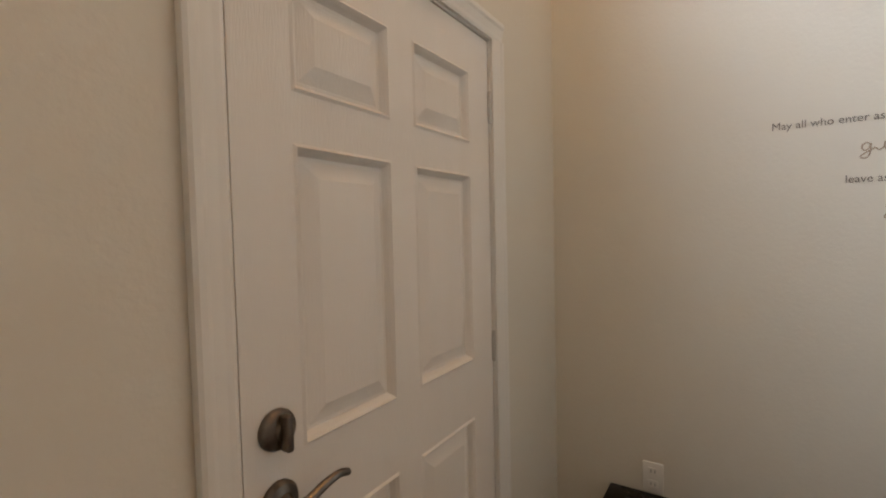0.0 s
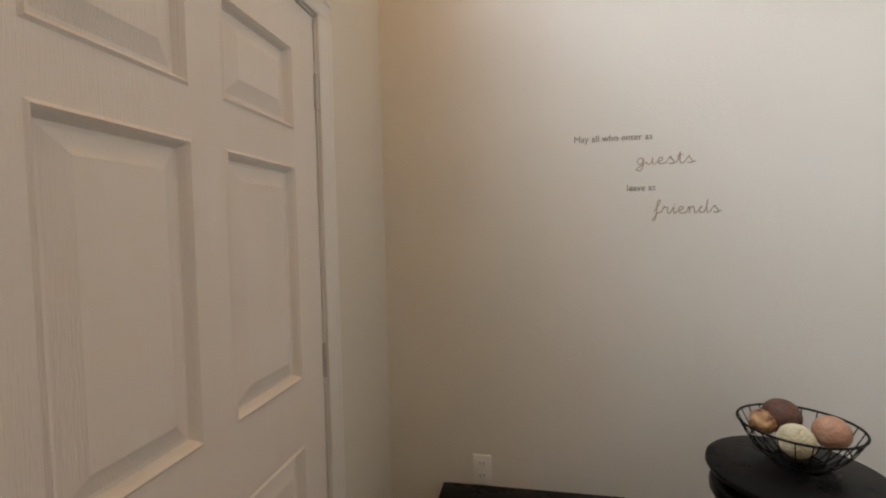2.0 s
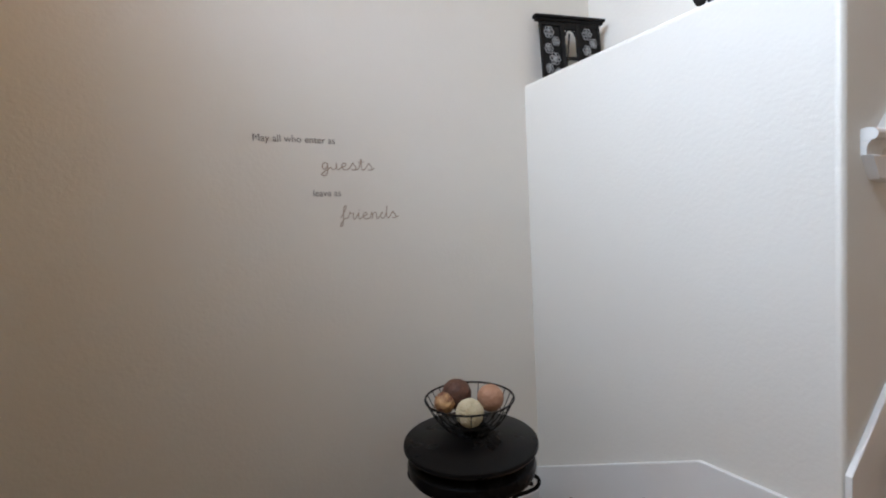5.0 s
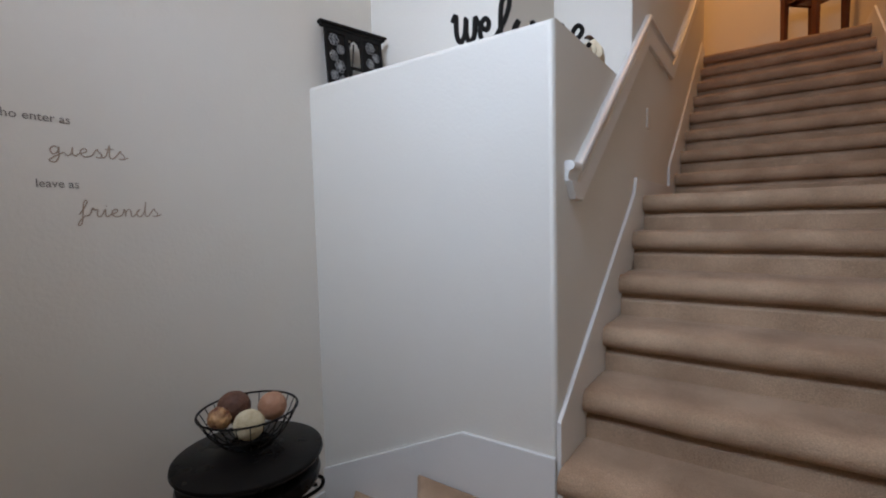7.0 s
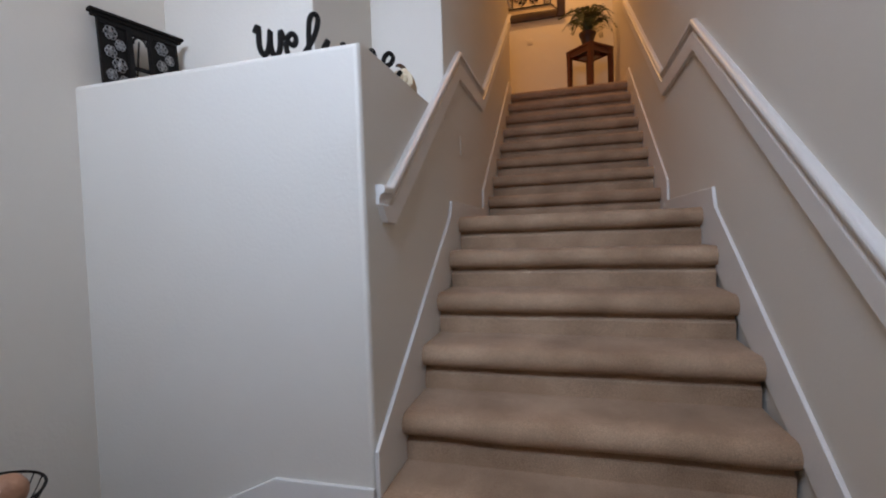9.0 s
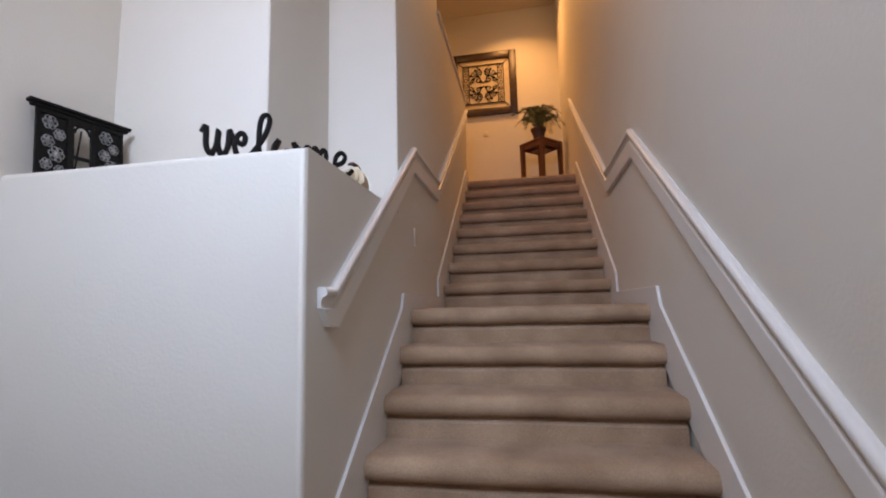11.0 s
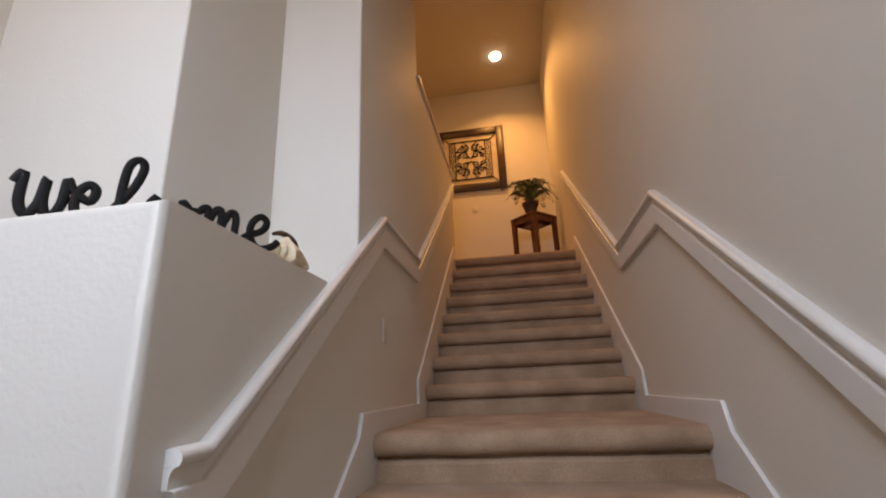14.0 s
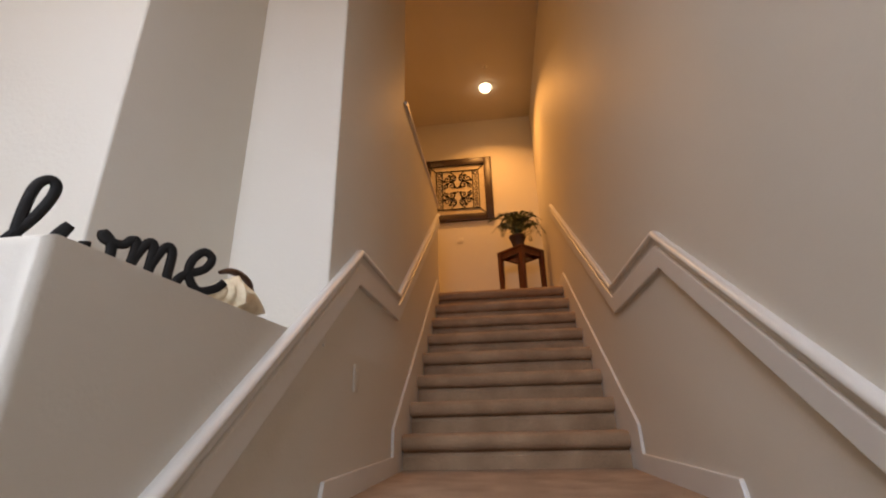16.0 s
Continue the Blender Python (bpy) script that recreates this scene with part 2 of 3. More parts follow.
bmesh.ops.bevel(ledge, geom=[e for e in ledge.edges if all(v.co.z > LEDGE_Z - 0.01 and v.co.y < LEDGE_Y + 0.01 for v in e.verts) or all(v.co.x > -0.01 and v.co.y < LEDGE_Y + 0.01 for v in e.verts)], offset=0.022, segments=6, affect="EDGES", profile=0.5)
structure("wall_ledge", ledge, PAINT, "white lit plaster ledge with rounded corners beside the stairs", "wall", smooth=True)
niche = prism([(XW - T, NY1), (NX, NY1), (NX, NY2), (0, NY2), (0, HALF_Y), (-T, HALF_Y), (-T, NY2 + T), (NX - T, NY2 + T), (NX - T, NY1 + T), (XW - T, NY1 + T)], "z", LEDGE_Z, CE)
bmesh.ops.bevel(niche, geom=[e for e in niche.edges if abs(e.verts[0].co.z - e.verts[1].co.z) > 1 and (e.verts[0].co.xy - Vector((NX, NY1))).length < 0.01 or abs(e.verts[0].co.z - e.verts[1].co.z) > 1 and (e.verts[0].co.xy - Vector((0, NY2))).length < 0.01], offset=0.009, segments=4, affect="EDGES", profile=0.5)
structure("wall_niche", niche, PAINT, "cream plaster walls stepping back above the ledge", "wall", smooth=True)
stair_wall = prism([(NY2 - 0.22, LEDGE_Z - 0.001), (NY2, LEDGE_Z - 0.001), (NY2, LEDGE_Z + 0.17)], "x", -0.03, -0.0005)
box(stair_wall, -T, 0, NY2, HALF_Y, FL - 0.1, LEDGE_Z)
structure("wall_stair", stair_wall, PAINT, "cream painted wall beside the lower stairs", "wall")
structure("half_wall", boxes((-T, 0, HALF_Y, 2.84, FL - 0.1, HALF_Z)), PAINT, "cream half wall guarding the upper hall", "wall")
structure("wall_hall", boxes((-2.0 - T, -2.0, HALF_Y - T, YN + T, UP - 0.2, CE), (-2.0, -T, HALF_Y - T, HALF_Y, UP - 0.2, CE)), PAINT, "cream upper hall wall", "wall")
structure("ceiling", boxes((-2.2, XR + T, YS - 0.14, YN + T, CE, CE + 0.1)), CEIL, "cream textured ceiling above the stairwell and hall", "ceiling")
structure("trim_half_wall_cap", boxes((-T - 0.02, 0.02, HALF_Y + 0.002, 2.86, HALF_Z, HALF_Z + 0.03), bevel=0.006), TRIM, "white painted cap on the half wall", "trim")

# floors
floor = structure("floor", boxes((XW, XR, YS - 0.14, LEDGE_Y, FL - 0.1, FL)), TILE, "brown stone entry floor", "floor")
structure("floor_upper", boxes((-2.0, -T, HALF_Y, YN, UP - 0.2, UP), (-T, XR, 2.84, YN, UP - 0.2, UP)), CARPET, "tan carpeted upper hall floor", "floor")


def skirt(name, outline, axis, a, b, label):
    return structure(name, prism(outline, axis, a, b, bevel=0.003), TRIM, label, "baseboard")


LOW = [(2.85, 1.30), (0.85, -0.15), (-0.05, -0.20)]
HIGH = [(0.810, 0.081), (0.816, 0.212), (2.62, 1.545)]
skirt("baseboard_stair_east", [(-1.94, -0.96), (-1.45, -0.96), (-0.895, -0.546), (-0.176, -0.008), (-0.146, 0.083)] + HIGH + [(YN, 1.545), (YN, 1.35)] + LOW + [(-1.94, -1.4)], "x", XR - 0.015, XR, "white stair skirting board stepping at the landing")
skirt("baseboard_stair_west", [(LEDGE_Y, -0.756), (-0.68, -0.385), (-0.165, 0.002), (-0.130, 0.083)] + HIGH + [(2.82, 1.545), (2.82, 1.30)] + LOW[1:] + [(LEDGE_Y, -1.12)], "x", 0.0, 0.015, "white stair skirting board stepping at the landing")
skirt("baseboard_ledge", [(XW, -1.256), (-0.358, -0.877), (-0.001, -0.872), (-0.001, FL), (XW, FL)], "y", LEDGE_Y - 0.015, LEDGE_Y, "grey-white skirting board rising with the lower steps")
skirt("baseboard_west", [(YS, FL), (LEDGE_Y - 0.016, FL), (LEDGE_Y - 0.016, FL + 0.1), (YS, FL + 0.1)], "x", XW, XW + 0.014, "white painted baseboard")
skirt("baseboard_north", [(-2.0, UP), (XR - 0.016, UP), (XR - 0.016, UP + 0.09), (-2.0, UP + 0.09)], "y", YN - 0.014, YN, "white painted baseboard")


# ---- stairs ----
def step_mesh(y_nose, z, back, rise):
    """A carpeted step: padded nosing, set-back riser, soft uneven edge."""
    r, n, segs = 0.043, 8, 26
    prof = [(back, z), (y_nose + 0.16, z), (y_nose + 0.09, z - 0.001)]
    prof += [(y_nose + r - r * math.sin(math.pi * i / n), z - r + r * math.cos(math.pi * i / n)) for i in range(n + 1)]
    prof += [(y_nose + r + 0.016, z - 2 * r + 0.004), (y_nose + r + 0.014, z - 2 * r - 0.012), (y_nose + r - 0.002, z - 2 * r - 0.030), (y_nose + r - 0.002, z - rise - 0.012), (back, z - rise - 0.012)]
    bm = bmesh.new()
    rings = []
    for s in range(segs + 1):
        x = 0.0155 + (XR - 0.031) * s / segs
        ring = []
        for i, (y, zz) in enumerate(prof):
            w = 0.0 if i in (0, len(prof) - 1, len(prof) - 2) else 1.0
            q = noise.noise(Vector((x * 4, y * 3, zz * 9))) * 0.005 * w
            ring.append(bm.verts.new((x, y + q, zz + 0.6 * q)))
        rings.append(ring)
    for a, b in zip(rings, rings[1:]):
        for i in range(len(prof)):
            j = (i + 1) % len(prof)
            bm.faces.new((a[i], a[j], b[j], b[i]))
    bm.faces.new(rings[0])
    bm.faces.new(rings[-1])
    return bm


stairs = thing("staircase", "tan carpeted straight staircase with a half landing", "staircase", kind="structure")
for i in range(1, 6):
    part("step", step_mesh(-RUN * i, -RISE * i, -RUN * (i - 1) + 0.05, RISE if i < 5 else 0.2), CARPET, stairs, smooth=True)
part("landing", step_mesh(-0.02, 0.0, UY + 0.06, RISE), CARPET, stairs, smooth=True)
for i in range(1, 8):
    part("step", step_mesh(UY + URUN * (i - 1), URISE * i, UY + URUN * i + 0.05, URISE), CARPET, stairs, smooth=True)
part("step", step_mesh(UY + URUN * 7, UP, 2.8395, URISE), CARPET, stairs, smooth=True)


def soft_slab(outline, z0, z1):
    bm = prism(outline, "z", z0, z1)
    bmesh.ops.bevel(bm, geom=[e for e in bm.edges if all(v.co.z > z1 - 0.001 for v in e.verts)], offset=0.03, segments=4, affect="EDGES", profile=0.5)
    return bm


part("platform", soft_slab([(-0.57, LEDGE_Y - 0.0155), (0.02, -1.95), (XR - 0.002, -1.95), (XR - 0.002, LEDGE_Y - 0.0155)], S1 - 0.19, PL), CARPET, stairs, "tan carpeted platform at the foot", True)
part("winder_step", soft_slab([(-0.93, LEDGE_Y - 0.016), (-0.12, -2.22), (XR - 0.003, -2.22), (XR - 0.003, LEDGE_Y - 0.016)], FL - 0.005, S1), CARPET, stairs, "tan carpeted angled bottom step", True)

# ---- handrails ----
CAP = [(0.0, -0.003), (0.010, 0.0), (0.021, -0.001), (0.029, -0.006), (0.033, -0.014), (0.033, -0.021), (0.029, -0.028), (0.022, -0.0305), (0.0, -0.0305)]
COVE = [(0.0, -0.031), (0.021, -0.031), (0.015, -0.037), (0.012, -0.046), (0.011, -0.056), (0.012, -0.0655), (0.0, -0.0655)]
BOARD = [(0.0, -0.066), (0.017, -0.066), (0.022, -0.069), (0.023, -0.074), (0.023, -0.152), (0.020, -0.157), (0.0, -0.157)]


def handrail(side, path, label):
    """Rounded cap over a hollow moulding and a flat board whose lower end is cut back to the slope."""
    ob = thing("handrail", label, "handrail", group="stair handrails")
    (yc, zc), (yd, zd) = path[-4:-2]
    slope = (zd - zc) / (yd - yc)
    for name, outline, text in (("cap_rail", CAP, "rounded white cap rail"), ("cove_moulding", COVE, "hollow moulding under the cap"), ("mounting_board", BOARD, "flat painted backing board")):
        bm = sweep([((x if side > 0 else XR - x), dz) for x, dz in outline], path)
        for y, z, share in ((path[0][0], path[0][1], 1.0), (yc, zc, 0.75)):
            for v in bm.verts:
                if abs(v.co.y - y) < 0.0005 and v.co.z < z - 0.0658:
                    shift = share * (z - 0.0655 - v.co.z) * slope / (1 + slope * slope)
                    v.co.y += shift
                    v.co.z += slope * shift
        part(name, bm, TRIM, ob, text, name != "mounting_board")
    return ob


handrail(1, [(-1.086, 0.082), (-1.004, 0.084), (0.130, 0.953), (0.885, 0.950), (2.80, 2.352)], "white painted handrail on the stair wall by the ledge")
handrail(-1, [(-1.62, -0.379), (0.122, 0.947), (0.895, 0.935), (2.90, 2.410)], "white painted handrail on the tall stairwell wall")


# ---- front door ----
def door_mesh():
    """A slab with six raised panels, faces towards +y at y = 0."""
    x0, x1, z0, z1 = -0.5525, 0.3255, FL + 0.012, 0.489
    cols = [(-0.430, -0.156), (-0.068, 0.205)]
    rows = [(FL + 0.20, -0.663), (-0.491, 0.062), (0.154, 0.364)]
    xs = sorted({x0, x1, *[v for c in cols for v in c]})
    zs = sorted({z0, z1, *[v for c in rows for v in c]})
    bm = bmesh.new()
    def quad(a, b, c, d):
        bm.faces.new([bm.verts.new(p) for p in (a, b, c, d)])
    for xa, xb in zip(xs, xs[1:]):
        for za, zb in zip(zs, zs[1:]):
            if (xa, xb) in cols and (za, zb) in rows:
                rings = [(0.0, 0.0), (0.006, 0.004), (0.012, -0.003), (0.019, -0.016), (0.026, -0.016), (0.060, -0.003)]
                for (i0, d0), (i1, d1) in zip(rings, rings[1:]):
                    o = [(xa + i0, d0, za + i0), (xb - i0, d0, za + i0), (xb - i0, d0, zb - i0), (xa + i0, d0, zb - i0)]
                    n = [(xa + i1, d1, za + i1), (xb - i1, d1, za + i1), (xb - i1, d1, zb - i1), (xa + i1, d1, zb - i1)]
                    for k in range(4):
                        quad(o[k], o[(k + 1) % 4], n[(k + 1) % 4], n[k])
                i, d = rings[-1]
                quad((xa + i, d, za + i), (xb - i, d, za + i), (xb - i, d, zb - i), (xa + i, d, zb - i))
            else:
                quad((xa, 0, za), (xb, 0, za), (xb, 0, zb), (xa, 0, zb))
    for a, b in (((x0, z0), (x1, z0)), ((x1, z0), (x1, z1)), ((x1, z1), (x0, z1)), ((x0, z1), (x0, z0))):
        quad((a[0], 0, a[1]), (b[0], 0, b[1]), (b[0], -0.044, b[1]), (a[0], -0.044, a[1]))
    quad((x0, -0.044, z0), (x1, -0.044, z0), (x1, -0.044, z1), (x0, -0.044, z1))
    bmesh.ops.remove_doubles(bm, verts=bm.verts, dist=0.0003)
    return bm


DOOR_Y = -3.081
front_door = thing("door_1", "closed white six-panel front door with pewter lock", "door", (0, DOOR_Y, 0), kind="structure")
part("door_leaf", door_mesh(), DOORP, front_door)


def turned_y(outline, at):
    bm = lathe(outline, 32)
    bmesh.ops.transform(bm, matrix=Matrix.Translation(at) @ Matrix.Rotation(radians(-90), 4, "X"), verts=bm.verts)
    return bm


bolt = part("deadbolt", turned_y([(0, 0.0), (0.036, 0.0), (0.036, 0.006), (0.033, 0.012), (0.026, 0.016), (0.016, 0.018), (0.012, 0.024), (0, 0.024)], (0.262, 0.0005, -0.436)), BRONZE, front_door, "dark pewter deadbolt rose", True)
thumb = bmesh.new()
box(thumb, 0.255, 0.269, 0.018, 0.042, -0.468, -0.404, bevel=0.005, seg=3)
part("thumb_turn", thumb, BRONZE, bolt, "pewter thumb turn", True)
rose = part("lever_rose", turned_y([(0, 0.0), (0.036, 0.0), (0.036, 0.007), (0.031, 0.014), (0.018, 0.018), (0.013, 0.03), (0.013, 0.05), (0, 0.05)], (0.262, 0.0005, -0.562)), BRONZE, front_door, "dark pewter handle rose", True)
lever = bmesh.new()
tube(lever, curve_points([(0.262, 0.045, -0.562), (0.241, 0.052, -0.558), (0.206, 0.054, -0.546), (0.171, 0.054, -0.542), (0.146, 0.052, -0.550)]), [0.010, 0.0102, 0.0103, 0.0103, 0.0102, 0.010, 0.0098, 0.0096, 0.0094, 0.0092, 0.009, 0.0088, 0.0086, 0.0084, 0.0082, 0.008, 0.0079, 0.0078, 0.0077, 0.0076, 0.0075, 0.0074, 0.0073, 0.0072, 0.007], 10)
part("lever_handle", lever, BRONZE, rose, "curved pewter lever", True)
for z in (0.285, -0.475, -1.24):
    hinge = bmesh.new()
    tube(hinge, [(-0.556, 0.004, z - 0.05), (-0.556, 0.004, z + 0.05)], 0.006, 10)
    box(hinge, -0.5635, -0.5485, -0.002, 0.0035, z - 0.045, z + 0.045)
    part("hinge", hinge, STEEL, front_door, "painted butt hinge", True)
frame_1 = thing("door_frame", "white door jamb and moulded casing of the front door", "door frame", (0, 0, 0), kind="structure")
part("jamb", boxes((DX0 + 0.001, -0.557, YS - 0.139, YS + 0.002, FL, 0.493), (0.331, DX1 - 0.001, YS - 0.139, YS + 0.002, FL, 0.493), (DX0 + 0.001, DX1 - 0.001, YS - 0.139, YS + 0.002, 0.493, DZ - 0.001)), TRIM, frame_1)
part("door_stop", boxes((-0.5565, -0.541, YS - 0.138, DOOR_Y - 0.046, FL, 0.4925), (0.315, 0.3305, YS - 0.138, DOOR_Y - 0.046, FL, 0.4925)), TRIM, frame_1)


def casing(x0, x1, z0, z1, flip):
    """Moulded board: thick outer edge, thin inner edge. flip: outer edge at the lower x."""
    w = x1 - x0
    prof = [(0, 0), (0, 0.010), (0.008, 0.013), (0.30 * w, 0.014), (0.62 * w, 0.018), (0.75 * w, 0.022), (w - 0.006, 0.022), (w, 0.017), (w, 0)]
    pts = [((x1 - a) if flip else (x0 + a), YS + 0.0025 + b) for a, b in prof]
    return prism(pts, "z", z0, z1)


CW = 0.066
part("casing", casing(0.336, 0.336 + CW, FL, 0.4985, False), TRIM, frame_1)
part("casing", casing(-0.562 - CW, -0.562, FL, 0.4985, True), TRIM, frame_1)
headp = [(0, 0), (0, 0.010), (0.008, 0.013), (0.3 * CW, 0.014), (0.62 * CW, 0.018), (0.75 * CW, 0.022), (CW - 0.006, 0.022), (CW, 0.017), (CW, 0)]
part("head_casing", prism([(YS + 0.0025 + b, 0.499 + a) for a, b in headp], "x", -0.562 - CW, 0.336 + CW), TRIM, frame_1)

# unseen window, added to let the daylight in
win = thing("added_window_1", "unseen tall window added above the front door for daylight", "window", kind="structure")
part("window_frame", boxes((WX0, WX0 + 0.05, YS - 0.13, YS - 0.08, WZ0, WZ1), (WX1 - 0.05, WX1, YS - 0.13, YS - 0.08, WZ0, WZ1), (WX0 + 0.05, WX1 - 0.05, YS - 0.13, YS - 0.08, WZ0, WZ0 + 0.05), (WX0 + 0.05, WX1 - 0.05, YS - 0.13, YS - 0.08, WZ1 - 0.05, WZ1)), TRIM, win)
pane = part("pane", boxes((WX0 + 0.05, WX1 - 0.05, YS - 0.109, YS - 0.103, WZ0 + 0.05, WZ1 - 0.05)), GLASS, win)
pane.visible_shadow = False


# ---- script lettering ----
SCRIPT = {}
SCRIPT["w"] = (1.3, [(0, .75), (.15, 1), (.2, .3), (.4, 0), (.62, .3), (.68, .95), (.7, .35), (.9, 0), (1.12, .35), (1.15, 1), (1.3, .8)])
SCRIPT["e"] = (.75, [(0, .3), (.35, .55), (.45, .85), (.3, 1), (.12, .75), (.1, .35), (.3, 0), (.6, .1), (.75, .3)])
SCRIPT["l"] = (.62, [(0, .3), (.35, 1.05), (.5, 1.72), (.38, 1.95), (.2, 1.65), (.18, .6), (.3, .05), (.5, .05), (.62, .3)])
SCRIPT["c"] = (.7, [(.5, .8), (.35, 1), (.12, .7), (.1, .3), (.3, 0), (.55, .1), (.7, .35)])
SCRIPT["o"] = (.75, [(.3, 1), (.08, .7), (.1, .2), (.32, 0), (.55, .25), (.55, .75), (.35, 1), (.4, .85), (.75, .8)])
SCRIPT["m"] = (1.2, [(0, .5), (.14, .95), (.24, .85), (.2, 0), (.24, .45), (.42, .95), (.56, .85), (.54, 0), (.58, .45), (.78, .95), (.92, .8), (.92, .15), (1.04, 0), (1.2, .3)])
SCRIPT["n"] = (.85, [(0, .8), (.12, 1), (.18, .5), (.18, 0), (.22, .6), (.42, 1), (.54, .7), (.56, .1), (.68, 0), (.85, .3)])
SCRIPT["r"] = (.75, [(0, .3), (.2, 1.1), (.28, .9), (.5, .9), (.45, .4), (.55, 0), (.75, .3)])
SCRIPT["i"] = (.5, [(0, .3), (.2, 1), (.2, .2), (.32, 0), (.5, .3)])
SCRIPT["d"] = (.95, [(.55, .85), (.3, 1), (.08, .6), (.15, .05), (.4, .1), (.6, .8), (.72, 2.0), (.65, 1), (.65, .2), (.78, 0), (.95, .3)])
SCRIPT["s"] = (.8, [(0, .2), (.3, 1.05), (.36, .8), (.55, .4), (.45, .02), (.2, .06), (.45, .0), (.8, .3)])
SCRIPT["g"] = (.75, [(.5, .85), (.3, 1), (.08, .6), (.2, .05), (.45, .3), (.55, .95), (.5, -.3), (.3, -.9), (0, -.75), (.2, -.35), (.75, .3)])
SCRIPT["u"] = (.85, [(0, .9), (.05, .3), (.22, 0), (.45, .3), (.52, 1), (.52, .25), (.66, 0), (.85, .3)])
SCRIPT["t"] = (.6, [(0, .3), (.25, 1.7), (.22, .3), (.38, 0), (.6, .3)])
SCRIPT["f"] = (.6, [(0, .3), (.32, 1.2), (.5, 1.9), (.40, 2.1), (.28, 1.6), (.2, 0), (.1, -.9), (-.08, -1.0), (.0, -.6), (.3, .1), (.6, .3)])


def script_word(word, sx, sz, radius, flat, widths=None):
    """One joined-up word in the x-z plane, starting at the origin; flat: its depth against its stroke width; widths: metres for each letter."""
    line, x = [], 0.0
    for i, ch in enumerate(word):
        adv, pts = SCRIPT[ch]
        k = widths[i] / (sx * adv) if widths else 1.0
        line += [(sx * (x + k * px), 0, sz * pz) for px, pz in pts[(1 if line else 0):]]
        x += k * adv
    bm = bmesh.new()
    tube(bm, curve_points(line, 5), radius, 8)
    x = 0.0
    for ch in word:
        if ch == "t":
            tube(bm, [(sx * (x - .02), 0, sz * 1.15), (sx * (x + .5), 0, sz * 1.25)], radius * 0.9, 6)
        if ch == "i":
            tube(bm, [(sx * (x + .25), 0, sz * 1.35), (sx * (x + .29), 0, sz * 1.42)], radius * 1.3, 6)
        x += SCRIPT[ch][0]
    for v in bm.verts:
        v.co.y *= flat
    return bm


def plain_words(text, size, at, rz):
    cu = bpy.data.curves.new("words", "FONT")
    cu.body, cu.size, cu.extrude, cu.resolution_u = text, size, 0.0004, 3
    tmp = new("words", cu)
    me = bpy.data.meshes.new_from_object(tmp.evaluated_get(bpy.context.evaluated_depsgraph_get()))
    bpy.data.objects.remove(tmp)
    bm = bmesh.new()
    bm.from_mesh(me)
    bpy.data.meshes.remove(me)
    bmesh.ops.transform(bm, matrix=pose(*at, 90, 0, rz), verts=bm.verts)
    return bm


def width_to(bm, y0, y1):
    lo, hi = min(v.co.y for v in bm.verts), max(v.co.y for v in bm.verts)
    for v in bm.verts:
        v.co.y = y0 + (v.co.y - lo) / (hi - lo) * (y1 - y0)
    return bm


decal = thing("wall_lettering", "brown vinyl lettering with a greeting on the cream wall", "wall decal", (0, 0, 0))
XL = XW + 0.0006
part("text_line", width_to(plain_words("May all who enter as", 0.034, (XL, -2.344, 0.207), 90), -2.325, -2.050), LETTER2, decal)
part("text_line", width_to(plain_words("leave as", 0.034, (XL, -2.155, 0.020), 90), -2.138, -2.040), LETTER2, decal)
for word, y0, z0, sx in (("guests", -2.105, 0.115, 0.044), ("friends", -2.045, -0.066, 0.0435)):
    bm = script_word(word, sx, 0.024, 0.0018, 0.3)
    bmesh.ops.transform(bm, matrix=pose(XL, y0, z0, 0, 0, 90), verts=bm.verts)
    part("script_word", bm, LETTER, decal, "taupe joined-up script", True)

# ---- bench by the door ----
bench = thing("bench", "low black wooden bench against the cream wall", "bench", (XW + 0.004, -2.495, FL))
part("seat", boxes((0.0, 0.30, -0.36, 0.35, 0.288, 0.320), bevel=0.008), BLACKWOOD, bench, smooth=True)
part("apron", boxes((0.02, 0.28, -0.33, 0.33, 0.228, 0.2875), bevel=0.003), BLACKWOOD, bench)
for ax in (0.02, 0.24):
    for ay in (-0.33, 0.29):
        part("leg", boxes((ax, ax + 0.04, ay, ay + 0.04, 0.0, 0.2275), bevel=0.003), BLACKWOOD, bench)


# ---- outlet and switch plates ----
def plate(name, m, w, h, label, category, slots, mat):
    ob = thing(name, label, category)
    ob.matrix_world = m
    part("cover_plate", boxes((-w / 2, w / 2, -0.006, 0.0, -h / 2, h / 2), bevel=0.002), mat, ob, smooth=True)
    for z in slots:
        soc = part("socket", boxes((-0.017, 0.017, -0.0085, -0.0062, z - 0.014, z + 0.014), bevel=0.001), PLASTIC, ob)
        part("slot", boxes((-0.008, -0.006, -0.0092, -0.0086, z - 0.006, z + 0.006), (0.006, 0.008, -0.0092, -0.0086, z - 0.006, z + 0.006)), SLOT, soc)
    return ob


plate("wall_outlet", pose(XW, -2.694, -1.078, 0, 0, 90), 0.074, 0.118, "white plastic power outlet low on the wall", "outlet", (0.025, -0.025), PLASTIC)
plate("stair_plate", pose(0.0, 0.178, 0.419, 0, 0, 90), 0.056, 0.108, "cream painted blank plate on the landing wall", "wall plate", (), PAINT)
plate("hall_outlet", pose(0.14, YN, 2.55, 0, 0, 0), 0.08, 0.08, "small white plastic wall plate upstairs", "wall plate", (), PAINT)
# white dot imitating the bright niche corner that peeks out below the rail
bm = bmesh.new()
tube(bm, [(0.0, 0, 0), (0.004, 0, 0), (0.006, 0, 0)], [0.005, 0.006, 0.004], 10)
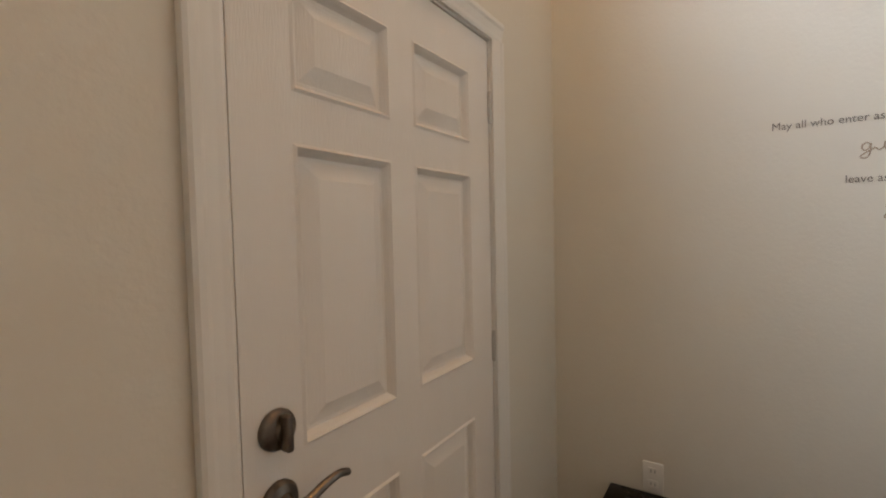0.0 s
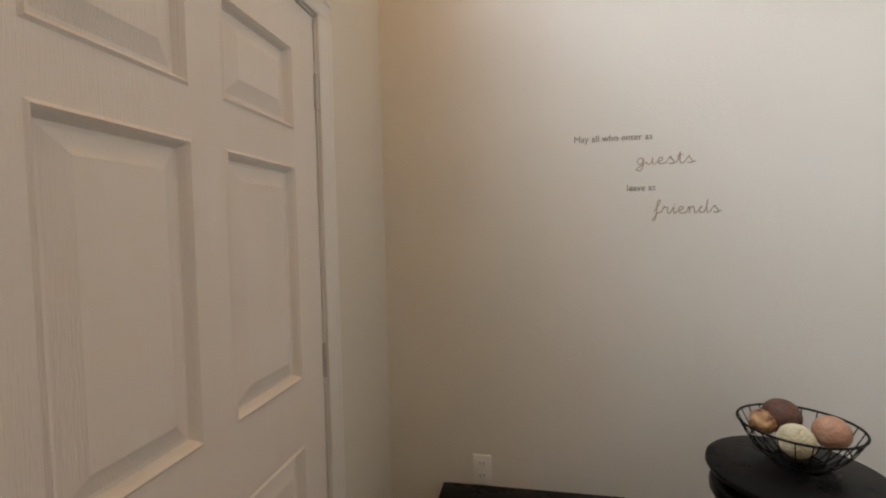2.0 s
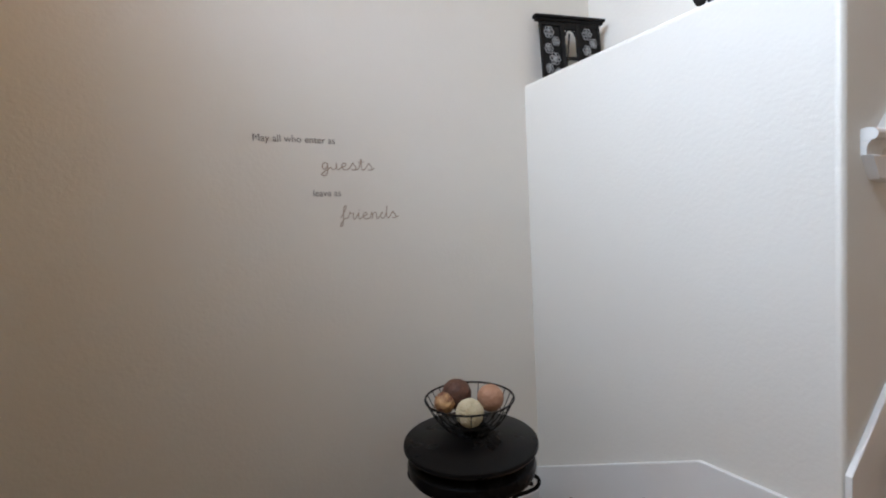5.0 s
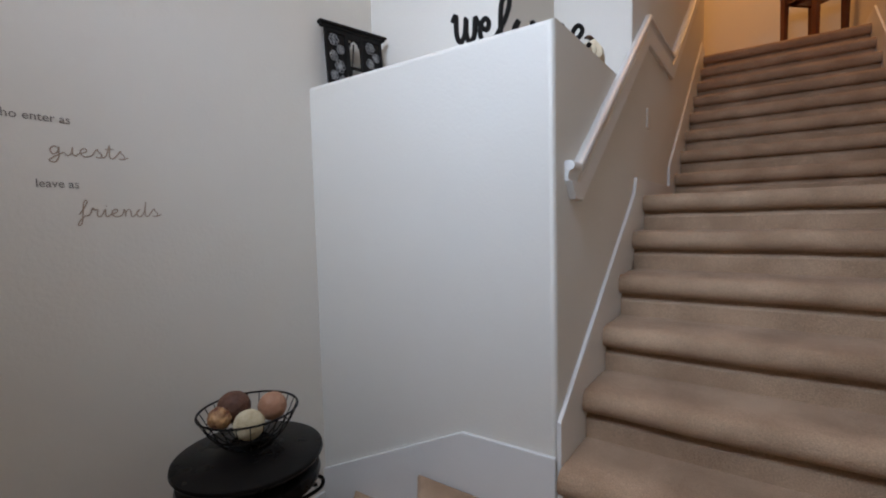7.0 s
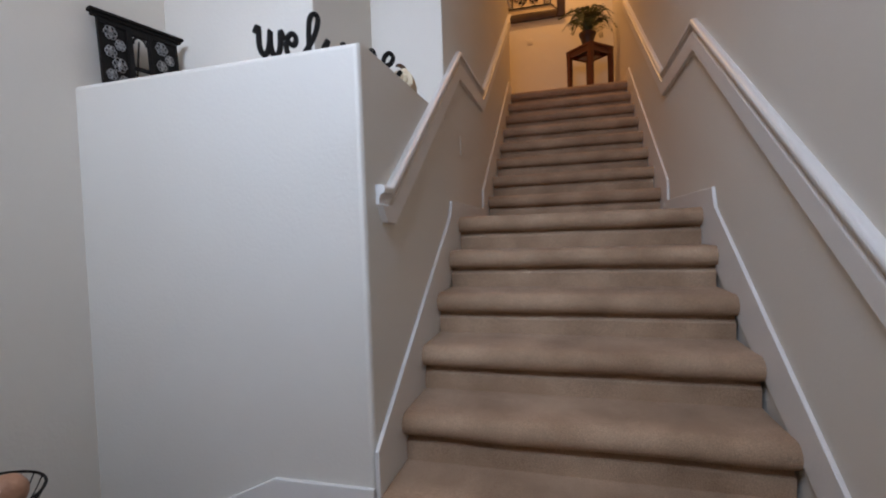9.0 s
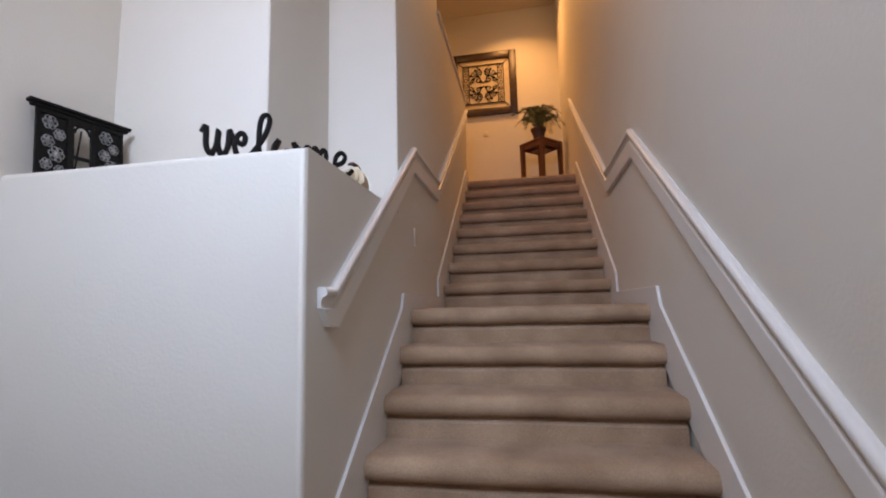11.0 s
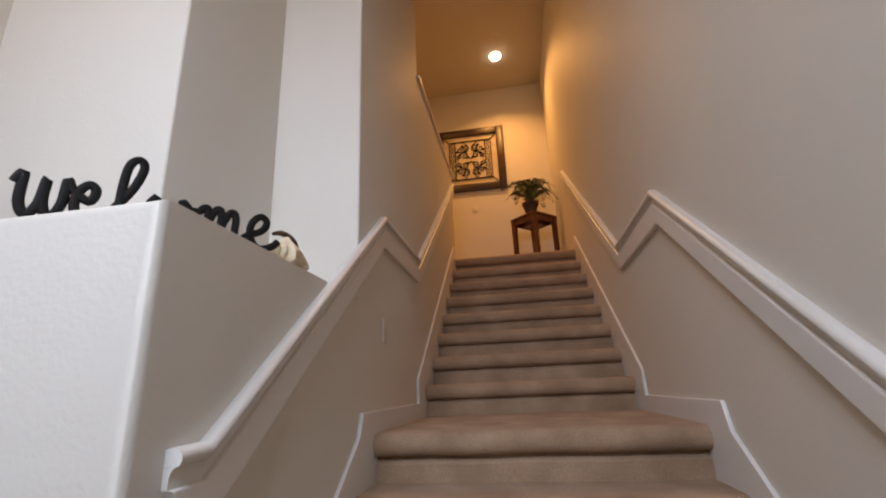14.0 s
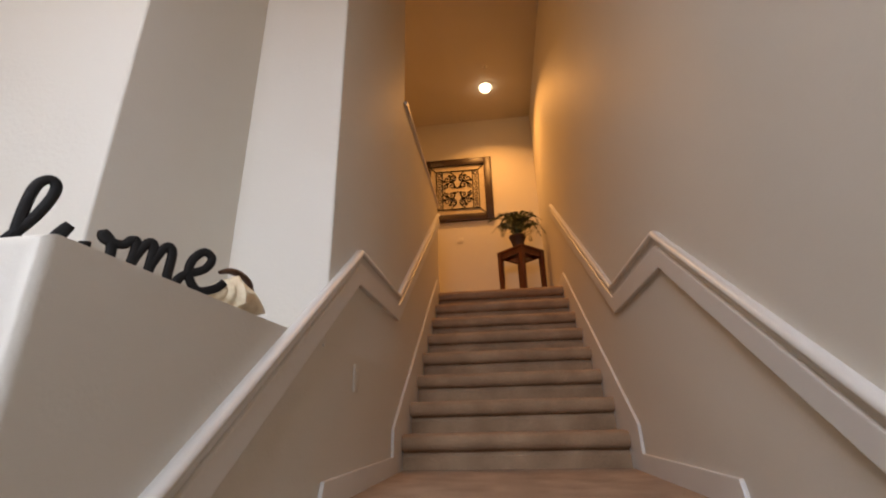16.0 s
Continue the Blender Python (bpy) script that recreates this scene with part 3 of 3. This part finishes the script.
niche_dot = tagged(part("lit_niche_dot", bm, PLASTIC, smooth=True), "tiny white dot standing in for the lit niche corner below the rail", "peg")
niche_dot.location = (0, -0.184, 0.499)

# ---- round side table ----
TX, TY, TZ = -0.757, -1.772, -0.800
table = thing("side_table", "round black side table with scrolled iron legs", "side table", (TX, TY, FL))
table.scale = (0.945, 0.945, 1)
H = TZ - FL
part("tabletop", lathe([(0, H - 0.024), (0.214, H - 0.024), (0.226, H - 0.021), (0.232, H - 0.012), (0.230, H - 0.003), (0.223, H), (0, H)], 64), BLACKWOOD, table, smooth=True)
part("apron", lathe([(0.0, H - 0.110), (0.198, H - 0.110), (0.216, H - 0.098), (0.222, H - 0.078), (0.217, H - 0.058), (0.198, H - 0.046), (0.188, H - 0.040), (0.188, H - 0.0245), (0.0, H - 0.0245)], 64), BLACKWOOD, table, "black moulded drum apron", True)
for k in range(4):
    a = radians(50 + 90 * k)
    ca, sa = math.cos(a), math.sin(a)
    leg = bmesh.new()
    line = [(0.165, 0.005), (0.185, 0.03), (0.150, 0.16), (0.095, 0.30), (0.105, H - 0.26), (0.150, H - 0.185)]
    low = curve_points([(r * ca, r * sa, z) for r, z in line], 5)
    tube(leg, low, 0.0075, 8)
    tube(leg, curve_points([(r * ca, r * sa, z) for r, z in [(0.150, H - 0.185), (0.190, H - 0.170), (0.222, H - 0.150), (0.226, H - 0.126), (0.208, H - 0.115), (0.192, H - 0.126), (0.196, H - 0.142), (0.208, H - 0.143)]], 5), 0.0065, 8)
    tube(leg, [(0.150 * ca, 0.150 * sa, H - 0.190), (0.150 * ca, 0.150 * sa, H - 0.108)], 0.006, 8)
    part("leg", leg, IRON, table, "black wrought iron scroll leg", True)
ring = bmesh.new()
tube(ring, [(0.112 * math.cos(k * math.tau / 32), 0.112 * math.sin(k * math.tau / 32), 0.26) for k in range(32)], 0.006, 8, True)
part("stretcher_ring", ring, IRON, table, smooth=True)

# ---- wire bowl with balls ----
BX, BY = -0.803, -1.741
bowl = thing("wire_bowl", "open black wire bowl on the round table", "bowl", (BX, BY, TZ))
BR, BH = 0.149, 0.112


def hoop(r, z, wire):
    return tube(bmesh.new(), [(r * math.cos(k * math.tau / 48), r * math.sin(k * math.tau / 48), z) for k in range(48)], wire, 8, True)


part("rim", hoop(BR, BH, 0.0035), IRON, bowl, smooth=True)
part("base_ring", hoop(0.062, 0.004, 0.0035), IRON, bowl, smooth=True)
part("middle_ring", hoop(0.115, 0.052, 0.0022), IRON, bowl, smooth=True)
for k in range(24):
    a = k * math.tau / 24
    wire = bmesh.new()
    tube(wire, curve_points([(r * math.cos(a), r * math.sin(a), z) for r, z in ((0.0, 0.004), (0.062, 0.004), (0.096, 0.028), (0.123, 0.062), (BR, BH))], 4), 0.0016, 6)
    part("wire", wire, IRON, bowl, smooth=True)


def ball(name, label, at, r, mat, ribs, depth):
    bm = bmesh.new()
    bmesh.ops.create_icosphere(bm, subdivisions=5, radius=r)
    for v in bm.verts:
        d = v.co.normalized()
        q = sum(abs(math.sin(ribs * (d.dot(ax)) * 3.1)) for ax in (Vector((.8, .3, .5)), Vector((-.4, .8, .3)), Vector((.2, -.5, .85)))) / 3
        v.co = d * r * (1 - depth + depth * q + 0.02 * noise.noise(d * 4))
    ob = tagged(part(name, bm, mat, smooth=True), label, "decorative ball", group="decorative balls in the bowl")
    ob.location = at
    return ob


ball("decorative_ball", "dark brown woven ball in the wire bowl", (BX - 0.054, BY - 0.018, TZ + 0.112), 0.052, BALL_BROWN, 3, 0.05)
ball("decorative_ball", "red-brown ball with petal patches in the wire bowl", (BX - 0.040, BY - 0.074, TZ + 0.098), 0.037, BALL_RED, 2, 0.14)
ball("decorative_ball", "cream wicker ball in the wire bowl", (BX + 0.052, BY - 0.032, TZ + 0.085), 0.047, BALL_CREAM, 6, 0.12)
ball("decorative_ball", "tan ball with pale scratches in the wire bowl", (BX + 0.018, BY + 0.073, TZ + 0.100), 0.046, BALL_TAN, 4, 0.03)
ball("decorative_ball", "small dark brown ball low in the wire bowl", (BX - 0.005, BY + 0.0, TZ + 0.043), 0.036, BALL_BROWN, 3, 0.05)

# ---- welcome sign on the ledge ----
sign = thing("welcome_sign", "black cut metal welcome sign in joined-up script", "sign")
sign.matrix_world = pose(-0.393, -1.134, LEDGE_Z, 0, 0, 48)
bm = script_word("welcome", 0.0860, 0.090, 0.0098, 0.7, (0.094, 0.068, 0.064, 0.048, 0.066, 0.118, 0.086))
lo = min(v.co.z for v in bm.verts)
for v in bm.verts:
    v.co.z -= lo - 0.017
    v.co.x += 0.03 * v.co.z
part("script_word", bm, IRON, sign, smooth=True)
part("foot", boxes((0.03, 0.50, -0.010, 0.010, 0.0, 0.021), bevel=0.002), IRON, sign)

# ---- shell on the ledge ----
shell = thing("sea_shell", "cream and amber conch shell lying on the ledge", "shell", (-0.050, -0.750, LEDGE_Z))
shell.rotation_euler.z = radians(-3)
shell.scale = (1.12, 1.12, 1.08)


def conch(length, fat):
    """A lying conch: stepped spire, knobbly shoulder, long tapering body."""
    bm = bmesh.new()
    rows = []
    for i in range(41):
        t = i / 40
        r = fat * (t / 0.30) ** 0.75 if t < 0.30 else fat * (1 - ((t - 0.30) / 0.74) ** 1.7)
        r = max(0.004, r * (1 + (0.10 * math.sin(t * 75) if t < 0.30 else 0.0)))
        row = []
        for k in range(28):
            a = k * math.tau / 28
            knob = 0.22 * max(0.0, math.cos(a * 4 + 6 * t)) ** 3 * math.exp(-((t - 0.30) / 0.07) ** 2)
            rib = 0.025 * math.sin(t * 120 + 2 * a) + 0.06 * noise.noise(Vector((5 * t, 2 * math.cos(a), 2 * math.sin(a))))
            rr = r * (1 + knob + rib)
            row.append(bm.verts.new((rr * math.cos(a), length * t, max(0.0, fat * 0.80 + 0.88 * rr * math.sin(a) - 0.25 * fat * max(0.0, t - 0.4)))))
        rows.append(row)
    for p, q in zip(rows, rows[1:]):
        for k in range(28):
            bm.faces.new((p[k], p[(k + 1) % 28], q[(k + 1) % 28], q[k]))
    bm.faces.new(rows[0])
    bm.faces.new(rows[-1])
    return bm


part("shell_body", conch(0.205, 0.043), SHELL, shell, smooth=True)
lip = bmesh.new()
edge = curve_points([(-0.002, 0.030, 0.078), (-0.004, 0.065, 0.092), (-0.006, 0.105, 0.095), (-0.010, 0.145, 0.088), (-0.014, 0.168, 0.070)], 6)
tube(lip, edge, [0.006 * (0.45 + math.sin(math.pi * (0.08 + 0.84 * i / len(edge)))) for i in range(len(edge))], 10)
part("flared_lip", lip, SHELL_LIP, shell, "dark amber flared lip of the shell", True)

# ---- iron plaque on the ledge ----
plaque = thing("window_plaque", "black iron plaque shaped as a shuttered window", "ornament")
plaque.matrix_world = pose(-1.080, -1.115, LEDGE_Z, -5, 0, 77)
plaque.scale = (0.87, 1, 1)
PW, PH = 0.350, 0.286
part("shelf_cap", boxes((-0.03, PW + 0.03, -0.02, 0.012, PH, PH + 0.012), (-0.02, PW + 0.02, -0.012, 0.010, PH - 0.012, PH), bevel=0.002), IRON, plaque)
part("window_frame", boxes((0.128, 0.142, -0.006, 0.006, 0.0, PH - 0.012), (0.208, 0.222, -0.006, 0.006, 0.0, PH - 0.012), (0.142, 0.208, -0.006, 0.006, 0.0, 0.018), (0.142, 0.208, -0.006, 0.006, 0.105, 0.118), (0.142, 0.208, -0.006, 0.006, PH - 0.045, PH - 0.012), bevel=0.002), IRON, plaque)
arch = bmesh.new()
tube(arch, [(0.175 - 0.029 * math.cos(math.pi * i / 12), 0, PH - 0.072 + 0.030 * math.sin(math.pi * i / 12)) for i in range(13)], 0.005, 8)
part("arch", arch, IRON, plaque, smooth=True)
for x0, x1 in ((0.0, 0.128), (0.222, PW)):
    sh_ob = part("shutter", boxes((x0, x0 + 0.012, -0.006, 0.006, 0.0, PH - 0.012), (x1 - 0.012, x1, -0.006, 0.006, 0.0, PH - 0.012), (x0 + 0.012, x1 - 0.012, -0.006, 0.006, 0.0, 0.012), (x0 + 0.012, x1 - 0.012, -0.006, 0.006, PH - 0.030, PH - 0.012), (x0 + 0.012, x1 - 0.012, 0.001, 0.005, 0.012, PH - 0.030)), IRON, plaque)
    cx = (x0 + x1) / 2
    for j, (dx, dz, rad) in enumerate(((-0.014, 0.225, 0.028), (0.022, 0.185, 0.022), (-0.020, 0.150, 0.024), (0.012, 0.105, 0.030), (-0.024, 0.060, 0.022), (0.024, 0.045, 0.020))):
        fl = bmesh.new()
        for p in range(6):
            a = p * math.tau / 6 + j
            loop = [(cx + dx + rad * (0.55 * math.cos(a) + 0.42 * math.cos(u)), -0.004, dz + rad * (0.55 * math.sin(a) + 0.42 * math.sin(u))) for u in [k * math.tau / 10 for k in range(10)]]
            tube(fl, loop, 0.0022, 6, True)
        bmesh.ops.create_uvsphere(fl, u_segments=10, v_segments=6, radius=rad * 0.3, matrix=Matrix.Translation((cx + dx, -0.003, dz)))
        part("flower_relief", fl, WORN_SILVER, sh_ob, "worn silver flower relief", True)
strut = bmesh.new()
tube(strut, [(PW / 2, 0.005, PH * 0.8), (PW / 2, 0.06, 0.024)], 0.004, 8)
part("back_strut", strut, IRON, plaque, smooth=True)

# ---- upper hall ----
SXC, SYC = 0.906, 3.60
stand = thing("plant_stand", "red-brown wooden plant stand with square top", "plant stand", (SXC, SYC, UP))
stand.rotation_euler.z = radians(45)
sh_ = 0.202
part("tabletop", boxes((-sh_, sh_, -sh_, sh_, 0.672, 0.700), bevel=0.006), REDWOOD, stand, smooth=True)
part("apron", boxes((-sh_ + 0.02, sh_ - 0.02, -sh_ + 0.02, -sh_ + 0.035, 0.61, 0.6715), (-sh_ + 0.02, sh_ - 0.02, sh_ - 0.035, sh_ - 0.02, 0.61, 0.6715), (-sh_ + 0.02, -sh_ + 0.035, -sh_ + 0.036, sh_ - 0.036, 0.61, 0.6715), (sh_ - 0.035, sh_ - 0.02, -sh_ + 0.036, sh_ - 0.036, 0.61, 0.6715)), REDWOOD, stand)
for ax in (-1, 1):
    for ay in (-1, 1):
        c = sh_ - 0.030
        lg = boxes((ax * c - 0.027, ax * c + 0.027, ay * c - 0.027, ay * c + 0.027, 0.0, 0.671), bevel=0.003)
        for v in lg.verts:
            k = 1 - 0.22 * (1 - v.co.z / 0.671)
            v.co.x = ax * c + (v.co.x - ax * c) * k
            v.co.y = ay * c + (v.co.y - ay * c) * k
        part("leg", lg, REDWOOD, stand)
part("shelf", boxes((-0.10, 0.10, -0.10, 0.10, 0.592, 0.6095), bevel=0.003), REDWOOD, stand)

plant = thing("potted_fern", "green fern with arching fronds in a dark pot", "plant", (SXC - 0.02, SYC, UP + 0.70))
pot = part("pot", lathe([(0, 0), (0.060, 0), (0.064, 0.01), (0.058, 0.03), (0.080, 0.12), (0.098, 0.17), (0.104, 0.175), (0.104, 0.20), (0.094, 0.20), (0.088, 0.17), (0, 0.165)], 32), POT, plant, "dark brown ribbed pot", True)
part("soil", lathe([(0, 0.166), (0.087, 0.168), (0.087, 0.176), (0.04, 0.182), (0, 0.184)], 24), SOIL, pot)
rnd = random.Random(11)
for k in range(38):
    a = k * 2.399 + rnd.uniform(-0.2, 0.2)
    reach, rise = rnd.uniform(0.14, 0.36), rnd.uniform(0.10, 0.33)
    drop = rnd.uniform(0.02, 0.22) if reach > 0.2 else 0.0
    ca, sa = math.cos(a), math.sin(a)
    line = curve_points([(0.02 * ca, 0.02 * sa, 0.17), (0.30 * reach * ca, 0.30 * reach * sa, 0.19 + rise * 0.75), (0.7 * reach * ca, 0.7 * reach * sa, 0.19 + rise), (reach * ca, reach * sa, 0.19 + rise - drop)], 6)
    fr = bmesh.new()
    tube(fr, line, [0.003 * (1 - 0.7 * i / len(line)) for i in range(len(line))], 5)
    for i, p in enumerate(line[3:]):
        d = (line[min(i + 4, len(line) - 1)] - line[i + 2]).normalized()
        side = d.cross(Vector((0, 0, 1))).normalized()
        ln = 0.060 * math.sin(math.pi * (0.12 + 0.80 * i / (len(line) - 3)))
        for sgn in (-1, 1):
            for off in (0.0, 0.5):
                q = p + d * 0.012 * off
                tip = q + side * sgn * ln + d * 0.022 + Vector((0, 0, rnd.uniform(-0.014, 0.006)))
                mid = q.lerp(tip, 0.5) + d * 0.008 + Vector((0, 0, 0.004))
                mid2 = q.lerp(tip, 0.5) - d * 0.006
                fr.faces.new([fr.verts.new(v) for v in (q, mid, tip, mid2)])
    part("frond", fr, LEAF, plant)

# framed ironwork picture
AX1, AZ0, AZ1 = 0.628, 2.830, 3.825
AX0 = AX1 - 0.995
art = thing("wall_art", "dark wooden frame with iron scrollwork over a cream panel", "wall art", (0, YN, 0))
FW = 0.108
part("frame", boxes((AX0, AX0 + FW, -0.045, 0.0, AZ0, AZ1), (AX1 - FW, AX1, -0.045, 0.0, AZ0, AZ1), (AX0 + FW, AX1 - FW, -0.044, 0.0, AZ0, AZ0 + FW), (AX0 + FW, AX1 - FW, -0.044, 0.0, AZ1 - FW, AZ1), bevel=0.008), DARKFRAME, art, smooth=True)
part("panel", boxes((AX0 + FW, AX1 - FW, -0.012, -0.002, AZ0 + FW, AZ1 - FW)), ANTIQUE, art, "antique cream backing panel")
ix0, ix1, iz0, iz1 = AX0 + FW + 0.085, AX1 - FW - 0.085, AZ0 + FW + 0.085, AZ1 - FW - 0.085
for x in (ix0, ix1, ix0 + 0.085, ix1 - 0.085):
    part("iron_bar", boxes((x - 0.006, x + 0.006, -0.026, -0.014, iz0, iz1)), IRON, art)
for z in (iz0, iz1):
    part("iron_bar", boxes((ix0, ix1, -0.027, -0.015, z - 0.006, z + 0.006)), IRON, art)
for x, z, ox, oz in ((ix0, iz0, AX0 + FW, AZ0 + FW), (ix1, iz0, AX1 - FW, AZ0 + FW), (ix0, iz1, AX0 + FW, AZ1 - FW), (ix1, iz1, AX1 - FW, AZ1 - FW)):
    part("iron_bar", tube(bmesh.new(), [(x, -0.02, z), (ox, -0.02, oz)], 0.006, 6), IRON, art)
cx, cz = (ix0 + ix1) / 2, (iz0 + iz1) / 2
for sxn in (-1, 1):
    for szn in (-1, 1):
        sc = bmesh.new()
        for ox, oz, r, turn in ((0.085, 0.075, 0.060, 0.3), (0.150, 0.180, 0.055, 2.0), (0.055, 0.205, 0.050, 4.0), (0.165, 0.060, 0.040, 5.0)):
            tube(sc, [(cx + sxn * (ox + r * (1 - 0.045 * i) * math.cos(turn + 0.45 * i)), -0.020, cz + szn * (oz + r * (1 - 0.045 * i) * math.sin(turn + 0.45 * i))) for i in range(20)], 0.0060, 6)
        for ox, oz in ((0.085, 0.14), (0.150, 0.10), (0.045, 0.045), (0.115, 0.235), (0.19, 0.15)):
            bmesh.ops.create_uvsphere(sc, u_segments=10, v_segments=6, radius=0.022, matrix=Matrix.Translation((cx + sxn * ox, -0.020, cz + szn * oz)) @ Matrix.Diagonal((1, 0.4, 0.75, 1)))
        tube(sc, curve_points([(cx, -0.02, cz + szn * 0.02), (cx + sxn * 0.06, -0.02, cz + szn * 0.11), (cx + sxn * 0.02, -0.02, cz + szn * 0.20), (cx + sxn * 0.10, -0.02, cz + szn * 0.29)], 6), 0.0055, 6)
        part("scrollwork", sc, IRON, art, smooth=True)
for x in (ix0 + 0.0425, ix1 - 0.0425):
    for k in range(7):
        z = iz0 + 0.05 + k * (iz1 - iz0 - 0.1) / 6
        part("side_loop", tube(bmesh.new(), [(x + 0.022 * math.cos(u), -0.02, z + 0.028 * math.sin(u)) for u in [q * math.tau / 12 for q in range(12)]], 0.0045, 6, True), IRON, art, smooth=True)

# ceiling lamp and sprinkler
lamp = thing("ceiling_light", "small glowing round ceiling light in the upper hall", "ceiling light", (0.614, 3.40, CE), group="hall ceiling lights")
part("trim_ring", lathe([(0.078, 0.0), (0.105, 0.0), (0.105, -0.006), (0.092, -0.012), (0.078, -0.012)], 40), TRIM, lamp, "white trim ring", True)
part("glass_dome", lathe([(0.078, -0.001), (0.080, -0.014), (0.070, -0.045), (0.050, -0.066), (0.024, -0.077), (0, -0.080)], 32), LAMPGLASS, lamp, "glowing frosted dome", True)
# unseen copy, added where the extra hall fill hangs
copy_thing(lamp, pose(-0.95, 2.30, CE))
spr = thing("sprinkler_head", "small white sprinkler head on the ceiling", "sprinkler", (0.626, 3.02, CE))
part("escutcheon", lathe([(0, 0), (0.034, 0), (0.032, -0.006), (0.014, -0.010), (0, -0.010)], 20), TRIM, spr, smooth=True)
part("nozzle", lathe([(0, -0.0105), (0.010, -0.0105), (0.008, -0.03), (0.020, -0.034), (0.020, -0.037), (0, -0.037)], 16), STEEL, spr, smooth=True)
# unseen pendant, added as a body for the warm entry fill
added_pendant = thing("unseen_pendant_light", "unseen pendant light added above the entry for warm fill", "pendant light", (-0.15, -2.45, CE))
part("ceiling_rose", lathe([(0, 0), (0.06, 0), (0.055, -0.02), (0, -0.025)], 24), STEEL, added_pendant, smooth=True)
rod = bmesh.new()
tube(rod, [(0, 0, -0.02), (0, 0, 1.36 + 1.27 - CE)], 0.006, 8)
part("rod", rod, STEEL, added_pendant, smooth=True)
part("shade", lathe([(0.02, 1.365 + 1.27 - CE), (0.10, 1.34 + 1.27 - CE), (0.115, 1.27 + 1.27 - CE), (0.11, 1.27 + 1.27 - CE), (0.095, 1.335 + 1.27 - CE), (0.02, 1.36 + 1.27 - CE)], 32), STEEL, added_pendant, smooth=True)
